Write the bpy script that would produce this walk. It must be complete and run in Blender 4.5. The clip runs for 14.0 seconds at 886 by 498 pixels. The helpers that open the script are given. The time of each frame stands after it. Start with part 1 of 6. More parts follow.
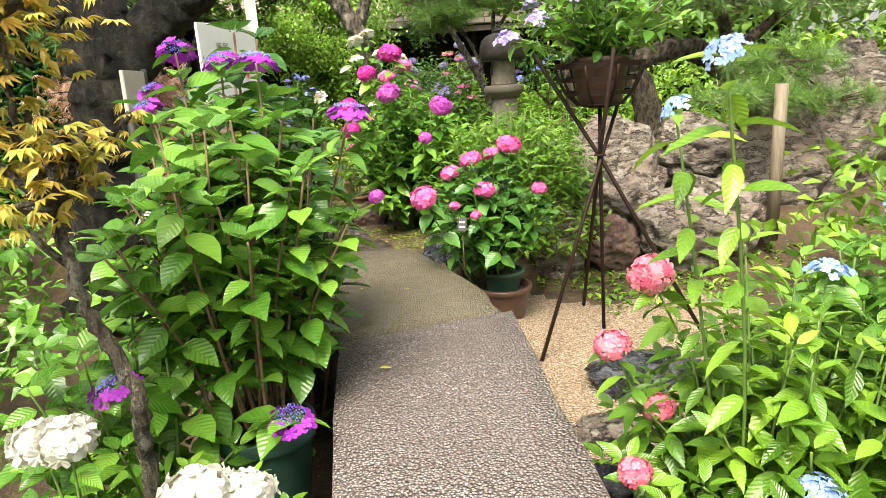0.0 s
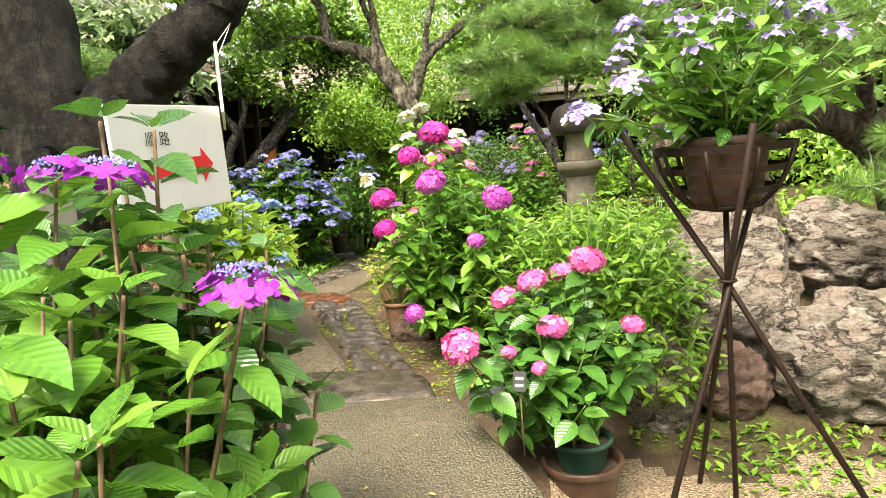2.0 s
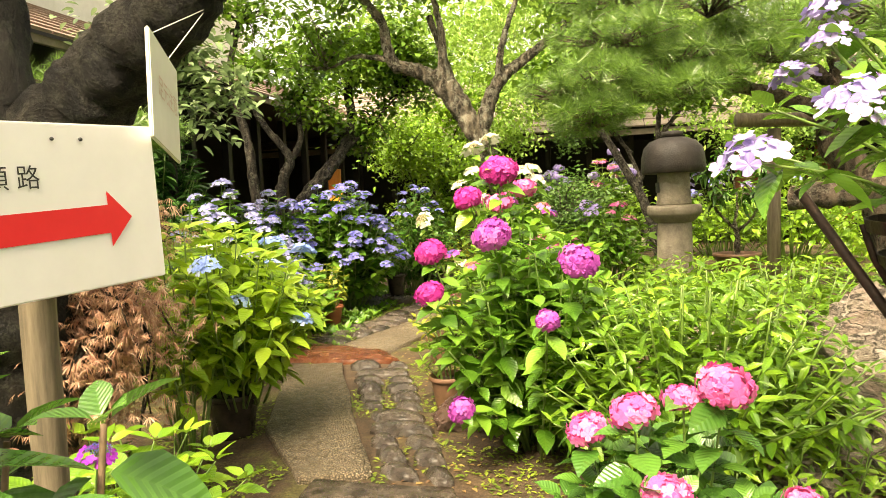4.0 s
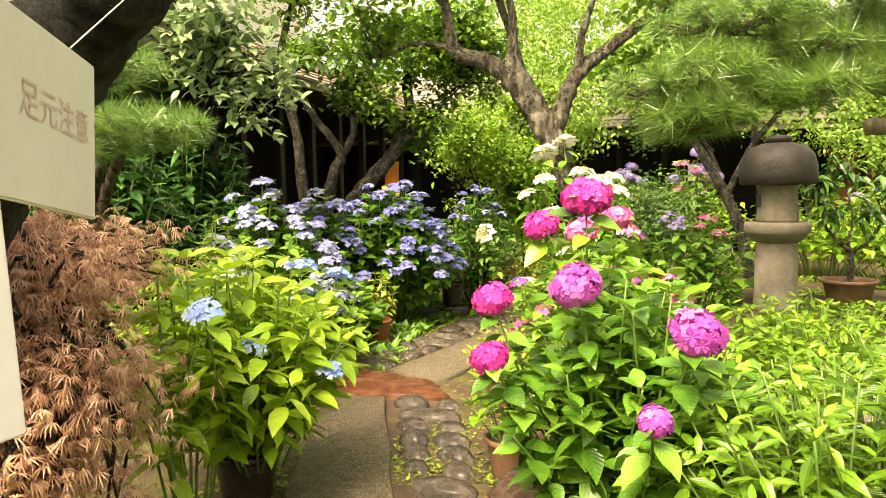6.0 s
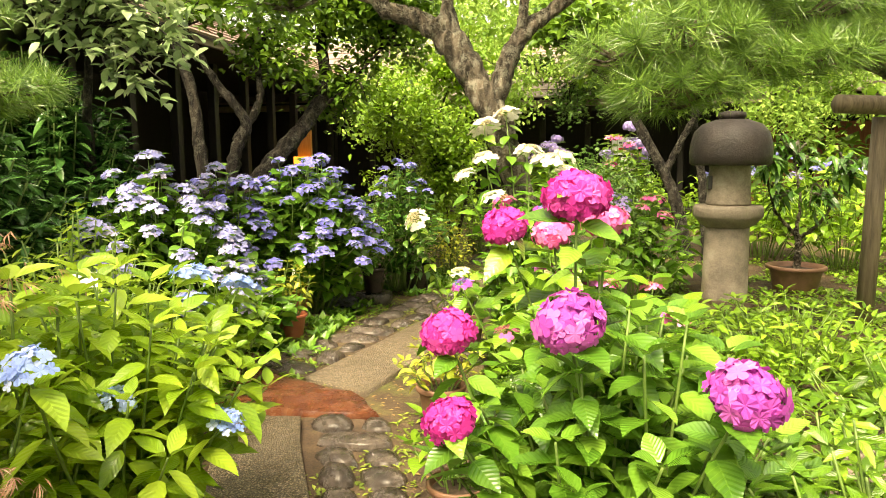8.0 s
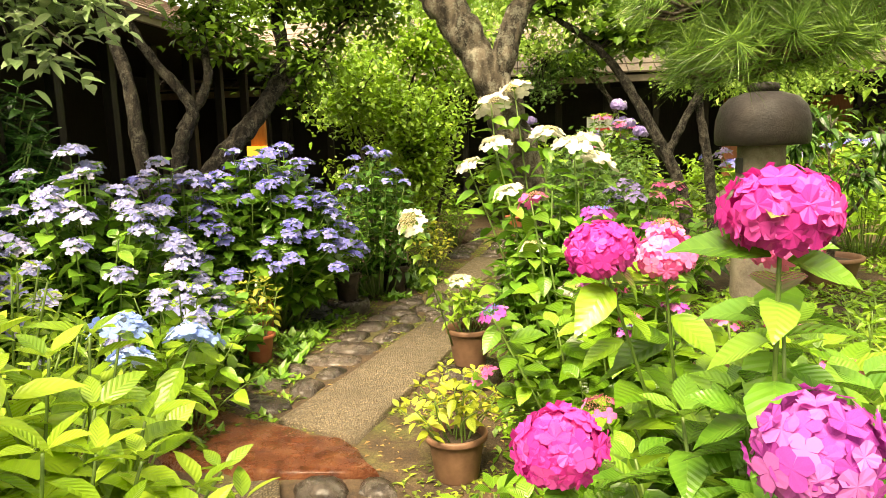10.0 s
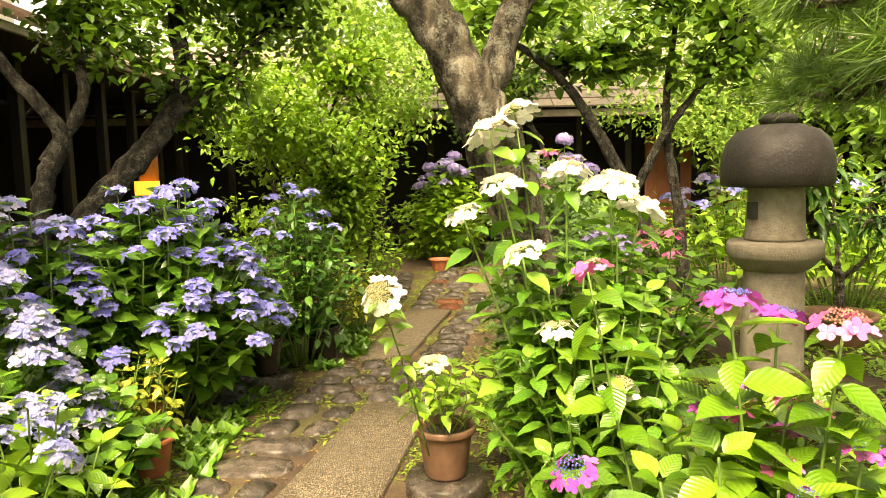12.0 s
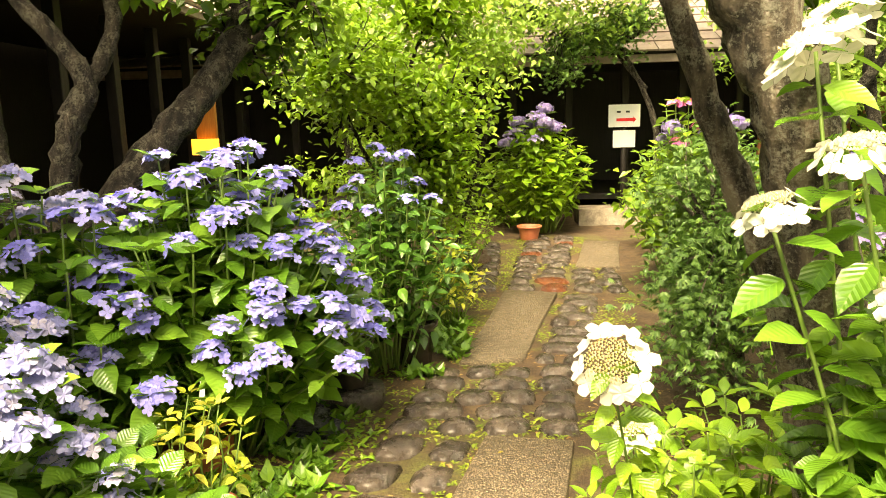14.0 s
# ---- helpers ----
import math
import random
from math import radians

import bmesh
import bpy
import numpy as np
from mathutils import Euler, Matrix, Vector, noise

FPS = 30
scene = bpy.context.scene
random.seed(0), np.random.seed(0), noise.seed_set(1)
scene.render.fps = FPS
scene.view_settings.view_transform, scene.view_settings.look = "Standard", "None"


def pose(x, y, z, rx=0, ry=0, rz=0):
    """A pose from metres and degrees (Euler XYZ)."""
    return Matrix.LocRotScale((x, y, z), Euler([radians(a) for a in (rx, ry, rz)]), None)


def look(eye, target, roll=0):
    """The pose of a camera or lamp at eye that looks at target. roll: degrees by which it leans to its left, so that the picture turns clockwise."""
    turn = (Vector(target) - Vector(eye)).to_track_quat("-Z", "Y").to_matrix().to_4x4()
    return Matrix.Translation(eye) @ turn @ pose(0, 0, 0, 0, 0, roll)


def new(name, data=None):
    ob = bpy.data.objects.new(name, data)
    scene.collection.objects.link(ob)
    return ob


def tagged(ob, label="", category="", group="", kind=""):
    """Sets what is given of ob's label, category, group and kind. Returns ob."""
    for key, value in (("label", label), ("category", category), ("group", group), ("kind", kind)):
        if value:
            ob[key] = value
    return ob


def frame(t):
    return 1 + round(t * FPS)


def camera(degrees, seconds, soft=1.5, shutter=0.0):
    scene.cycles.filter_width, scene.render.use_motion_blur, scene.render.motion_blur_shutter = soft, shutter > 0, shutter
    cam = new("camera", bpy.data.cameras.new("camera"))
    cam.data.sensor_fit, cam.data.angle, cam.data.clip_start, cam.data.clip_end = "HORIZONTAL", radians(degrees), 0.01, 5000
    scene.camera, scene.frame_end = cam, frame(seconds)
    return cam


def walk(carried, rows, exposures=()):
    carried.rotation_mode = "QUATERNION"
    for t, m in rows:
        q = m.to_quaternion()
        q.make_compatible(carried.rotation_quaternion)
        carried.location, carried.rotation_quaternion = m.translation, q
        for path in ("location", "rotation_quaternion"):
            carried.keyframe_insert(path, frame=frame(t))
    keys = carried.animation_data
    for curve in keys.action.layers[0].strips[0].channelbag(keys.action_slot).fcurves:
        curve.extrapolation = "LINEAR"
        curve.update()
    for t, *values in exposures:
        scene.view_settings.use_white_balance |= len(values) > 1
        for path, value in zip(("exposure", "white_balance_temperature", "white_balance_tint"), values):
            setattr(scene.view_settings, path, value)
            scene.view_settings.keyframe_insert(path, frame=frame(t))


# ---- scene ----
cam = camera(64.3, 14.0, 0.8)
PATH = [
    (0, (0.042, 0.954, 1.059), (-0.002, 2.905, 0.619), -3.6),
    (0.5, (0.03, 1.278, 1.054), (0.023, 3.228, 0.608), -3.5),
    (1, (0.02, 1.572, 1.032), (0.006, 3.537, 0.662), -3.2),
    (1.5, (0.04, 1.924, 1.048), (-0.002, 3.904, 0.77), -3.1),
    (2, (0.146, 2.212, 1.16), (-0.101, 4.183, 0.922), -4.7),
    (2.5, (0.157, 2.461, 1.179), (-0.179, 4.425, 1.015), -4.8),
    (3, (0.113, 2.769, 1.226), (-0.225, 4.735, 1.078), -4.4),
    (3.2, (0.114, 2.871, 1.223), (-0.251, 4.832, 1.08), -4.1),
    (5.3, (-0.021, 3.727, 1.369), (-0.549, 5.65, 1.215), -1.2),
    (5.5, (-0.031, 3.8, 1.397), (-0.598, 5.712, 1.235), -1.5),
    (6, (-0.124, 3.997, 1.403), (-0.729, 5.896, 1.232), -1.0),
    (6.5, (-0.231, 4.176, 1.448), (-0.761, 6.096, 1.272), -0.4),
    (7, (-0.302, 4.359, 1.456), (-0.773, 6.293, 1.268), -0.7),
    (7.5, (-0.328, 4.537, 1.476), (-0.753, 6.478, 1.242), -0.7),
    (7.7, (-0.354, 4.596, 1.475), (-0.753, 6.54, 1.227), -0.4),
    (9.8, (-0.794, 5.391, 1.49), (-1.043, 7.352, 1.182), -2.2),
    (10, (-0.808, 5.487, 1.492), (-1.052, 7.448, 1.183), -1.8),
    (10.5, (-0.965, 5.712, 1.513), (-1.074, 7.688, 1.224), -1.4),
    (11, (-1.046, 5.992, 1.515), (-1.101, 7.972, 1.242), -1.4),
    (11.5, (-1.104, 6.221, 1.526), (-1.123, 8.206, 1.282), -1.3),
    (12, (-1.253, 6.534, 1.513), (-1.208, 8.521, 1.294), -1.3),
    (12.5, (-1.376, 6.82, 1.513), (-1.355, 8.804, 1.264), -1.7),
    (13, (-1.45, 7.127, 1.533), (-1.564, 9.101, 1.236), -1.9),
    (13.5, (-1.588, 7.443, 1.526), (-1.764, 9.404, 1.176), -1.7),
    (14, (-1.671, 7.759, 1.531), (-1.788, 9.726, 1.191), -1.6),
]
walk(cam, [(t, look(eye, target, roll)) for t, eye, target, roll in PATH], [(0, 1.15, 6700, 10), (2, 1.45, 7000, 10), (3, 1.5, 8600, 10), (5.5, 1.62, 9000, 10), (11, 1.5, 9400, 10), (14, 1.88, 10000, 10)])

# ---- world and light: an overcast, bright, wet day ----
world = bpy.data.worlds.new("overcast_sky")
scene.world = world
world.use_nodes = True
wn, wl = world.node_tree.nodes, world.node_tree.links
sky = wn.new("ShaderNodeTexSky")
sky.sky_type, sky.sun_disc = "NISHITA", False
sky.sun_elevation, sky.sun_rotation = radians(62), radians(200)
sky.dust_density = 4.0
grey = wn.new("ShaderNodeHueSaturation")
grey.inputs["Saturation"].default_value = 0.2
wl.new(sky.outputs[0], grey.inputs["Color"])
wl.new(grey.outputs[0], wn["Background"].inputs[0])
wn["Background"].inputs[1].default_value = 0.15
sun = new("sun", bpy.data.lights.new("sun", "SUN"))
sun.data.energy, sun.data.angle, sun.data.color = 4.2, radians(28), (1.0, 0.94, 0.80)
sun.matrix_world = look((-3, -8, 20), (0, 6, 0))


# ---- materials ----
class Nodes:
    """A short way to write node trees."""

    def __init__(self, name):
        self.mat = bpy.data.materials.new(name)
        self.mat.use_nodes = True
        self.t = self.mat.node_tree
        self.bsdf = self.t.nodes["Principled BSDF"]

    def node(self, kind, **sets):
        n = self.t.nodes.new(kind)
        for k, v in sets.items():
            n.inputs[k.replace("_", " ")].default_value = v
        return n

    def link(self, a, b):
        self.t.links.new(a, b)

    def coords(self, which="Object"):
        return self.t.nodes.new("ShaderNodeTexCoord").outputs[which]

    def noise(self, scale, detail=4.0, rough=0.6, vec=None):
        n = self.node("ShaderNodeTexNoise", Scale=scale, Detail=detail, Roughness=rough)
        if vec is not None:
            self.link(vec, n.inputs["Vector"])
        return n.outputs["Fac"]

    def voronoi(self, scale, vec=None):
        n = self.node("ShaderNodeTexVoronoi", Scale=scale)
        if vec is not None:
            self.link(vec, n.inputs["Vector"])
        return n

    def ramp(self, fac, *stops):
        n = self.t.nodes.new("ShaderNodeValToRGB")
        e = n.color_ramp.elements
        while len(e) < len(stops):
            e.new(0.5)
        for el, (p, c) in zip(e, stops):
            el.position, el.color = p, (*c, 1) if len(c) == 3 else c
        self.link(fac, n.inputs[0])
        return n.outputs[0]

    def mix(self, fac, a, b, mode="MIX"):
        n = self.t.nodes.new("ShaderNodeMix")
        n.data_type, n.blend_type = "RGBA", mode
        for sock, v in ((n.inputs[0], fac), (n.inputs[6], a), (n.inputs[7], b)):
            if isinstance(v, bpy.types.NodeSocket):
                self.link(v, sock)
            else:
                sock.default_value = (*v, 1) if isinstance(v, tuple) else v
        return n.outputs[2]

    def maths(self, op, a, b=0.0):
        n = self.t.nodes.new("ShaderNodeMath")
        n.operation = op
        for sock, v in zip(n.inputs, (a, b)):
            if isinstance(v, bpy.types.NodeSocket):
                self.link(v, sock)
            else:
                sock.default_value = v
        return n.outputs[0]

    def chance(self):
        g = self.t.nodes.new("ShaderNodeNewGeometry").outputs["Random Per Island"]
        o = self.t.nodes.new("ShaderNodeObjectInfo").outputs["Random"]
        return self.maths("FRACT", self.maths("ADD", g, o))

    def bump(self, height, strength=0.4, distance=0.01):
        n = self.node("ShaderNodeBump", Strength=strength, Distance=distance)
        self.link(height, n.inputs["Height"])
        self.link(n.outputs[0], self.bsdf.inputs["Normal"])
        return n.outputs[0]

    def set(self, colour=None, rough=None, metal=None, spec=None):
        for key, v in (("Base Color", colour), ("Roughness", rough), ("Metallic", metal), ("Specular IOR Level", spec)):
            if v is None:
                continue
            sock = self.bsdf.inputs[key]
            if isinstance(v, bpy.types.NodeSocket):
                self.link(v, sock)
            else:
                sock.default_value = (*v, 1) if isinstance(v, tuple) else v
        return self.mat


def leaf_material(name, dark, mid, light, rough=0.38, veins=True, through_light=0.3):
    n = Nodes(name)
    r = n.chance()
    dark, mid, light = (tuple(q * k for q in c) for c, k in ((dark, 0.66), (mid, 0.76), (light, 0.86)))
    col = n.ramp(r, (0.0, dark), (0.5, mid), (1.0, light))
    blotch = n.noise(9.0, 3.0, 0.6, n.coords())
    col = n.mix(n.ramp(blotch, (0.35, (0, 0, 0)), (0.7, (1, 1, 1))), col, n.mix(0.35, col, light))
    if veins:
        uv = n.t.nodes.new("ShaderNodeSeparateXYZ")
        n.link(n.coords("UV"), uv.inputs[0])
        side = n.maths("ABSOLUTE", n.maths("SUBTRACT", uv.outputs[0], 0.5))
        wave = n.maths("FRACT", n.maths("MULTIPLY", n.maths("SUBTRACT", uv.outputs[1], n.maths("MULTIPLY", side, 0.55)), 8.0))
        line = n.maths("LESS_THAN", wave, 0.13)
        rib = n.maths("LESS_THAN", side, 0.022)
        vein = n.maths("MAXIMUM", line, rib)
        col = n.mix(n.maths("MULTIPLY", vein, 0.16), col, light)
        puff = n.maths("ABSOLUTE", n.maths("SUBTRACT", wave, 0.5))
        n.bump(n.maths("ADD", n.maths("MULTIPLY", puff, -1.0), n.maths("MULTIPLY", blotch, 0.6)), 0.5, 0.006)
    n.set(col, rough, spec=0.5)
    n.bsdf.inputs["Coat Weight"].default_value, n.bsdf.inputs["Coat Roughness"].default_value = 0.3, 0.2
    lucent = n.node("ShaderNodeBsdfTranslucent")
    bright = n.mix(0.4, col, light)
    n.link(bright, lucent.inputs["Color"])
    mixer = n.node("ShaderNodeMixShader", Fac=through_light * 0.75)
    n.link(n.bsdf.outputs[0], mixer.inputs[1])
    n.link(lucent.outputs[0], mixer.inputs[2])
    n.link(mixer.outputs[0], n.t.nodes["Material Output"].inputs[0])
    return n.mat


def petal_material(name, *colours):
    n = Nodes(name)
    r = n.chance()
    col = n.ramp(r, *[(i / max(1, len(colours) - 1), c) for i, c in enumerate(colours)])
    col = n.mix(n.maths("MULTIPLY", n.noise(60.0, 2.0, 0.5, n.coords()), 0.35), col, colours[-1])
    n.set(col, 0.55, spec=0.3)
    lucent = n.node("ShaderNodeBsdfTranslucent")
    n.link(col, lucent.inputs["Color"])
    mixer = n.node("ShaderNodeMixShader", Fac=0.3)
    n.link(n.bsdf.outputs[0], mixer.inputs[1])
    n.link(lucent.outputs[0], mixer.inputs[2])
    n.link(mixer.outputs[0], n.t.nodes["Material Output"].inputs[0])
    return n.mat


def bark_material(name, dark, light, lichen, amount=0.5, rough=0.75, plates=26.0):
    n = Nodes(name)
    c = n.coords()
    m = n.node("ShaderNodeMapping", Scale=(1.0, 1.0, 0.28))
    n.link(c, m.inputs["Vector"])
    warp = n.mix(0.12, m.outputs[0], n.node("ShaderNodeTexNoise", Scale=6.0, Detail=4.0).outputs["Color"])
    ridge = n.maths("ADD", n.maths("MULTIPLY", n.noise(38.0, 7.0, 0.75, m.outputs[0]), 0.5), n.maths("MULTIPLY", n.voronoi(plates, warp).outputs["Distance"], 0.55))
    fine = n.noise(110.0, 5.0, 0.7, c)
    big = n.noise(15.0, 6.0, 0.7, c)
    cracks = n.ramp(n.maths("ADD", n.maths("MULTIPLY", ridge, 0.75), n.maths("MULTIPLY", fine, 0.25)), (0.40, (0, 0, 0)), (0.62, (1, 1, 1)))
    col = n.mix(cracks, dark, light)
    patch = n.ramp(n.maths("ADD", n.maths("MULTIPLY", big, 0.6), n.maths("MULTIPLY", fine, 0.4)), (0.49, (0, 0, 0)), (0.58, (amount, amount, amount)))
    col = n.mix(patch, col, lichen)
    n.bump(n.maths("ADD", n.maths("MULTIPLY", cracks, 1.2), n.maths("MULTIPLY", fine, 0.5)), 1.0, 0.05)
    return n.set(col, rough, spec=0.25)


def stone_material(name, dark, mid, light, scale=6.0, rough=(0.25, 0.6), relief=0.5, moss=0.0):
    n = Nodes(name)
    c = n.coords()
    big, fine = n.noise(scale, 8.0, 0.65, c), n.noise(scale * 14, 5.0, 0.7, c)
    streak = n.noise(scale * 0.8, 6.0, 0.75, c)
    own = n.t.nodes.new("ShaderNodeObjectInfo").outputs["Random"]
    col = n.ramp(n.maths("ADD", n.maths("MULTIPLY", big, 0.75), n.maths("MULTIPLY", fine, 0.25)), (0.38, dark), (0.5, mid), (0.62, light))
    col = n.mix(n.maths("MULTIPLY", own, 0.5), col, dark)
    if moss:
        where = n.ramp(n.noise(scale * 1.7, 5.0, 0.6, c), (0.55, (0, 0, 0)), (0.7, (moss, moss, moss)))
        col = n.mix(where, col, (0.07, 0.1, 0.02))
    n.bump(n.maths("ADD", n.maths("MULTIPLY", big, 2.5), fine), relief, 0.035)
    r = n.ramp(streak, (0.4, (rough[0],) * 3), (0.6, (rough[1],) * 3))
    if rough[0] < 0.2:
        n.bsdf.inputs["Coat Weight"].default_value, n.bsdf.inputs["Coat Roughness"].default_value = 0.22, 0.2
    return n.set(col, r, spec=0.6)


def rock_material(name, dark, mid, light, tint, scale=4.0, rough=(0.35, 0.7)):
    """Craggy garden rock: pale weathered faces, tinted patches, dark branching cracks and moss in the hollows."""
    n = Nodes(name)
    c = n.coords()
    m = n.node("ShaderNodeMapping", Scale=(1.0, 1.0, 2.2), Rotation=(0.5, 0.3, 0.2))
    n.link(c, m.inputs["Vector"])
    big, fine, bed = n.noise(scale, 8.0, 0.65, c), n.noise(scale * 16, 6.0, 0.75, c), n.noise(scale * 2.2, 8.0, 0.7, m.outputs[0])
    col = n.ramp(n.maths("ADD", n.maths("MULTIPLY", bed, 0.7), n.maths("MULTIPLY", fine, 0.3)), (0.36, dark), (0.48, mid), (0.62, light))
    col = n.mix(n.ramp(big, (0.48, (0, 0, 0)), (0.62, (0.55, 0.55, 0.55))), col, tint)
    line = n.maths("ABSOLUTE", n.maths("SUBTRACT", n.noise(scale * 1.1, 9.0, 0.62, m.outputs[0]), 0.5))
    crack = n.ramp(line, (0.0, (1, 1, 1)), (0.028, (0, 0, 0)))
    col = n.mix(n.maths("MULTIPLY", crack, 0.85), col, (0.02, 0.016, 0.012))
    col = n.mix(n.ramp(n.noise(scale * 1.6, 6.0, 0.7, c), (0.56, (0, 0, 0)), (0.68, (0.5, 0.5, 0.5))), col, (0.06, 0.085, 0.02))
    relief = n.maths("SUBTRACT", n.maths("ADD", n.maths("MULTIPLY", bed, 2.0), n.maths("MULTIPLY", fine, 0.7)), n.maths("MULTIPLY", crack, 1.2))
    n.bump(relief, 1.0, 0.05)
    return n.set(col, n.ramp(big, (0.4, (rough[0],) * 3), (0.6, (rough[1],) * 3)))


def aggregate_material(name, dark, mid, light):
    """Washed-out small pebbles in cement, wet."""
    n = Nodes(name)
    c = n.coords()
    v = n.voronoi(105.0, c)
    big, mid_n = n.noise(2.2, 5.0, 0.6, c), n.noise(18.0, 4.0, 0.6, c)
    pebble = n.ramp(v.outputs["Color"], (0.0, dark), (0.55, mid), (1.0, light))
    gap = n.ramp(v.outputs["Distance"], (0.25, (0, 0, 0)), (0.6, (1, 1, 1)))
    col = n.mix(n.maths("MULTIPLY", gap, 0.9), pebble, tuple(q * 0.5 for q in dark))
    col = n.mix(n.ramp(big, (0.4, (0, 0, 0)), (0.62, (0.6, 0.6, 0.6))), col, dark)
    n.bump(n.maths("ADD", n.maths("MULTIPLY", v.outputs["Distance"], -1.0), n.maths("MULTIPLY", mid_n, 0.4)), 1.0, 0.012)
    return n.set(col, n.ramp(mid_n, (0.35, (0.28,) * 3), (0.65, (0.6,) * 3)))


def plain_material(name, a, b, scale=20.0, rough=0.5, metal=0.0, relief=0.15):
    n = Nodes(name)
    c = n.coords()
    f = n.noise(scale, 6.0, 0.65, c)
    n.bump(f, relief, 0.006)
    return n.set(n.mix(n.ramp(f, (0.3, (0, 0, 0)), (0.7, (1, 1, 1))), a, b), rough, metal)


def wood_material(name, a, b, rough=0.65):
    n = Nodes(name)
    m = n.node("ShaderNodeMapping", Scale=(14.0, 14.0, 1.2))
    n.link(n.coords(), m.inputs["Vector"])
    f = n.noise(3.0, 7.0, 0.7, m.outputs[0])
    n.bump(f, 0.5, 0.008)
    return n.set(n.mix(n.ramp(f, (0.35, (0, 0, 0)), (0.68, (1, 1, 1))), a, b), rough)


LEAF_DEEP = leaf_material("leaf_deep_green", (0.03, 0.105, 0.02), (0.06, 0.195, 0.03), (0.15, 0.35, 0.055), 0.24)
LEAF_MID = leaf_material("leaf_mid_green", (0.045, 0.155, 0.015), (0.10, 0.29, 0.03), (0.24, 0.46, 0.06), 0.26)
LEAF_FRESH = leaf_material("leaf_fresh_green", (0.09, 0.24, 0.015), (0.18, 0.40, 0.03), (0.36, 0.58, 0.06), 0.3, through_light=0.38)
LEAF_BRIGHT = leaf_material("leaf_bright_yellow_green", (0.14, 0.33, 0.02), (0.28, 0.52, 0.035), (0.50, 0.70, 0.08), 0.3, through_light=0.45)
LEAF_LIME = leaf_material("leaf_lime_green", (0.045, 0.14, 0.01), (0.10, 0.26, 0.018), (0.25, 0.45, 0.04), 0.28, through_light=0.34)
LEAF_YELLOW = leaf_material("leaf_yellow_green", (0.20, 0.33, 0.02), (0.36, 0.46, 0.03), (0.62, 0.62, 0.10), 0.42, through_light=0.4)
LEAF_DARK = leaf_material("leaf_dark_evergreen", (0.02, 0.085, 0.02), (0.045, 0.16, 0.035), (0.11, 0.27, 0.06), 0.2, through_light=0.12)
LEAF_PALE = leaf_material("leaf_pale_green", (0.12, 0.24, 0.07), (0.22, 0.36, 0.14), (0.42, 0.54, 0.28), 0.4)
LEAF_TREE = leaf_material("leaf_tree", (0.04, 0.12, 0.012), (0.09, 0.22, 0.02), (0.22, 0.40, 0.04), 0.45, veins=False, through_light=0.38)
LEAF_WOODS = leaf_material("leaf_woods_bright", (0.12, 0.29, 0.03), (0.23, 0.46, 0.06), (0.48, 0.68, 0.16), 0.6, veins=False, through_light=0.45)
LEAF_RED = leaf_material("leaf_red_maple", (0.42, 0.15, 0.08), (0.68, 0.34, 0.21), (0.84, 0.58, 0.42), 0.5, veins=False, through_light=0.35)
LEAF_ORANGE = leaf_material("leaf_orange_maple", (0.30, 0.38, 0.03), (0.56, 0.55, 0.07), (0.80, 0.50, 0.12), 0.5, veins=False, through_light=0.4)
LEAF_MAPLE = leaf_material("leaf_green_maple", (0.05, 0.15, 0.03), (0.10, 0.25, 0.05), (0.22, 0.40, 0.09), 0.45, veins=False)
NEEDLE = leaf_material("pine_needle", (0.04, 0.12, 0.022), (0.10, 0.235, 0.035), (0.25, 0.42, 0.075), 0.35, veins=False, through_light=0.2)
MOSS_LEAF = leaf_material("moss_leaf", (0.08, 0.15, 0.018), (0.19, 0.30, 0.028), (0.38, 0.45, 0.06), 0.55, veins=False)
STEM_GREEN = plain_material("stem_green", (0.08, 0.16, 0.03), (0.17, 0.26, 0.06), 30.0, 0.5)
STEM_BROWN = plain_material("stem_brown", (0.10, 0.06, 0.035), (0.24, 0.15, 0.08), 40.0, 0.65)

MAGENTA = petal_material("petal_magenta", (0.46, 0.012, 0.24), (0.66, 0.035, 0.35), (0.80, 0.12, 0.48))
ORCHID = petal_material("petal_orchid", (0.34, 0.03, 0.34), (0.52, 0.07, 0.44), (0.68, 0.20, 0.57))
PINK = petal_material("petal_pink", (0.60, 0.05, 0.27), (0.76, 0.12, 0.40), (0.84, 0.28, 0.52))
SALMON = petal_material("petal_salmon", (0.62, 0.08, 0.18), (0.77, 0.19, 0.29), (0.84, 0.36, 0.42))
PURPLE = petal_material("petal_purple", (0.18, 0.01, 0.30), (0.31, 0.02, 0.42), (0.45, 0.06, 0.50))
BLUE = petal_material("petal_blue_violet", (0.16, 0.16, 0.66), (0.28, 0.28, 0.80), (0.45, 0.45, 0.88))
PALE_BLUE = petal_material("petal_pale_blue", (0.19, 0.22, 0.56), (0.28, 0.30, 0.60), (0.46, 0.44, 0.58))
SKY_BLUE = petal_material("petal_sky_blue", (0.15, 0.27, 0.70), (0.28, 0.42, 0.82), (0.50, 0.62, 0.90))
LILAC = petal_material("petal_lilac", (0.22, 0.16, 0.48), (0.33, 0.26, 0.58), (0.48, 0.40, 0.68))
WHITE = petal_material("petal_white", (0.55, 0.53, 0.42), (0.64, 0.63, 0.56), (0.70, 0.69, 0.63))
CREAM = petal_material("petal_cream", (0.50, 0.42, 0.18), (0.64, 0.57, 0.34), (0.72, 0.66, 0.48))
BEAD_BLUE = petal_material("bud_blue", (0.06, 0.06, 0.36), (0.14, 0.14, 0.55), (0.30, 0.28, 0.70))
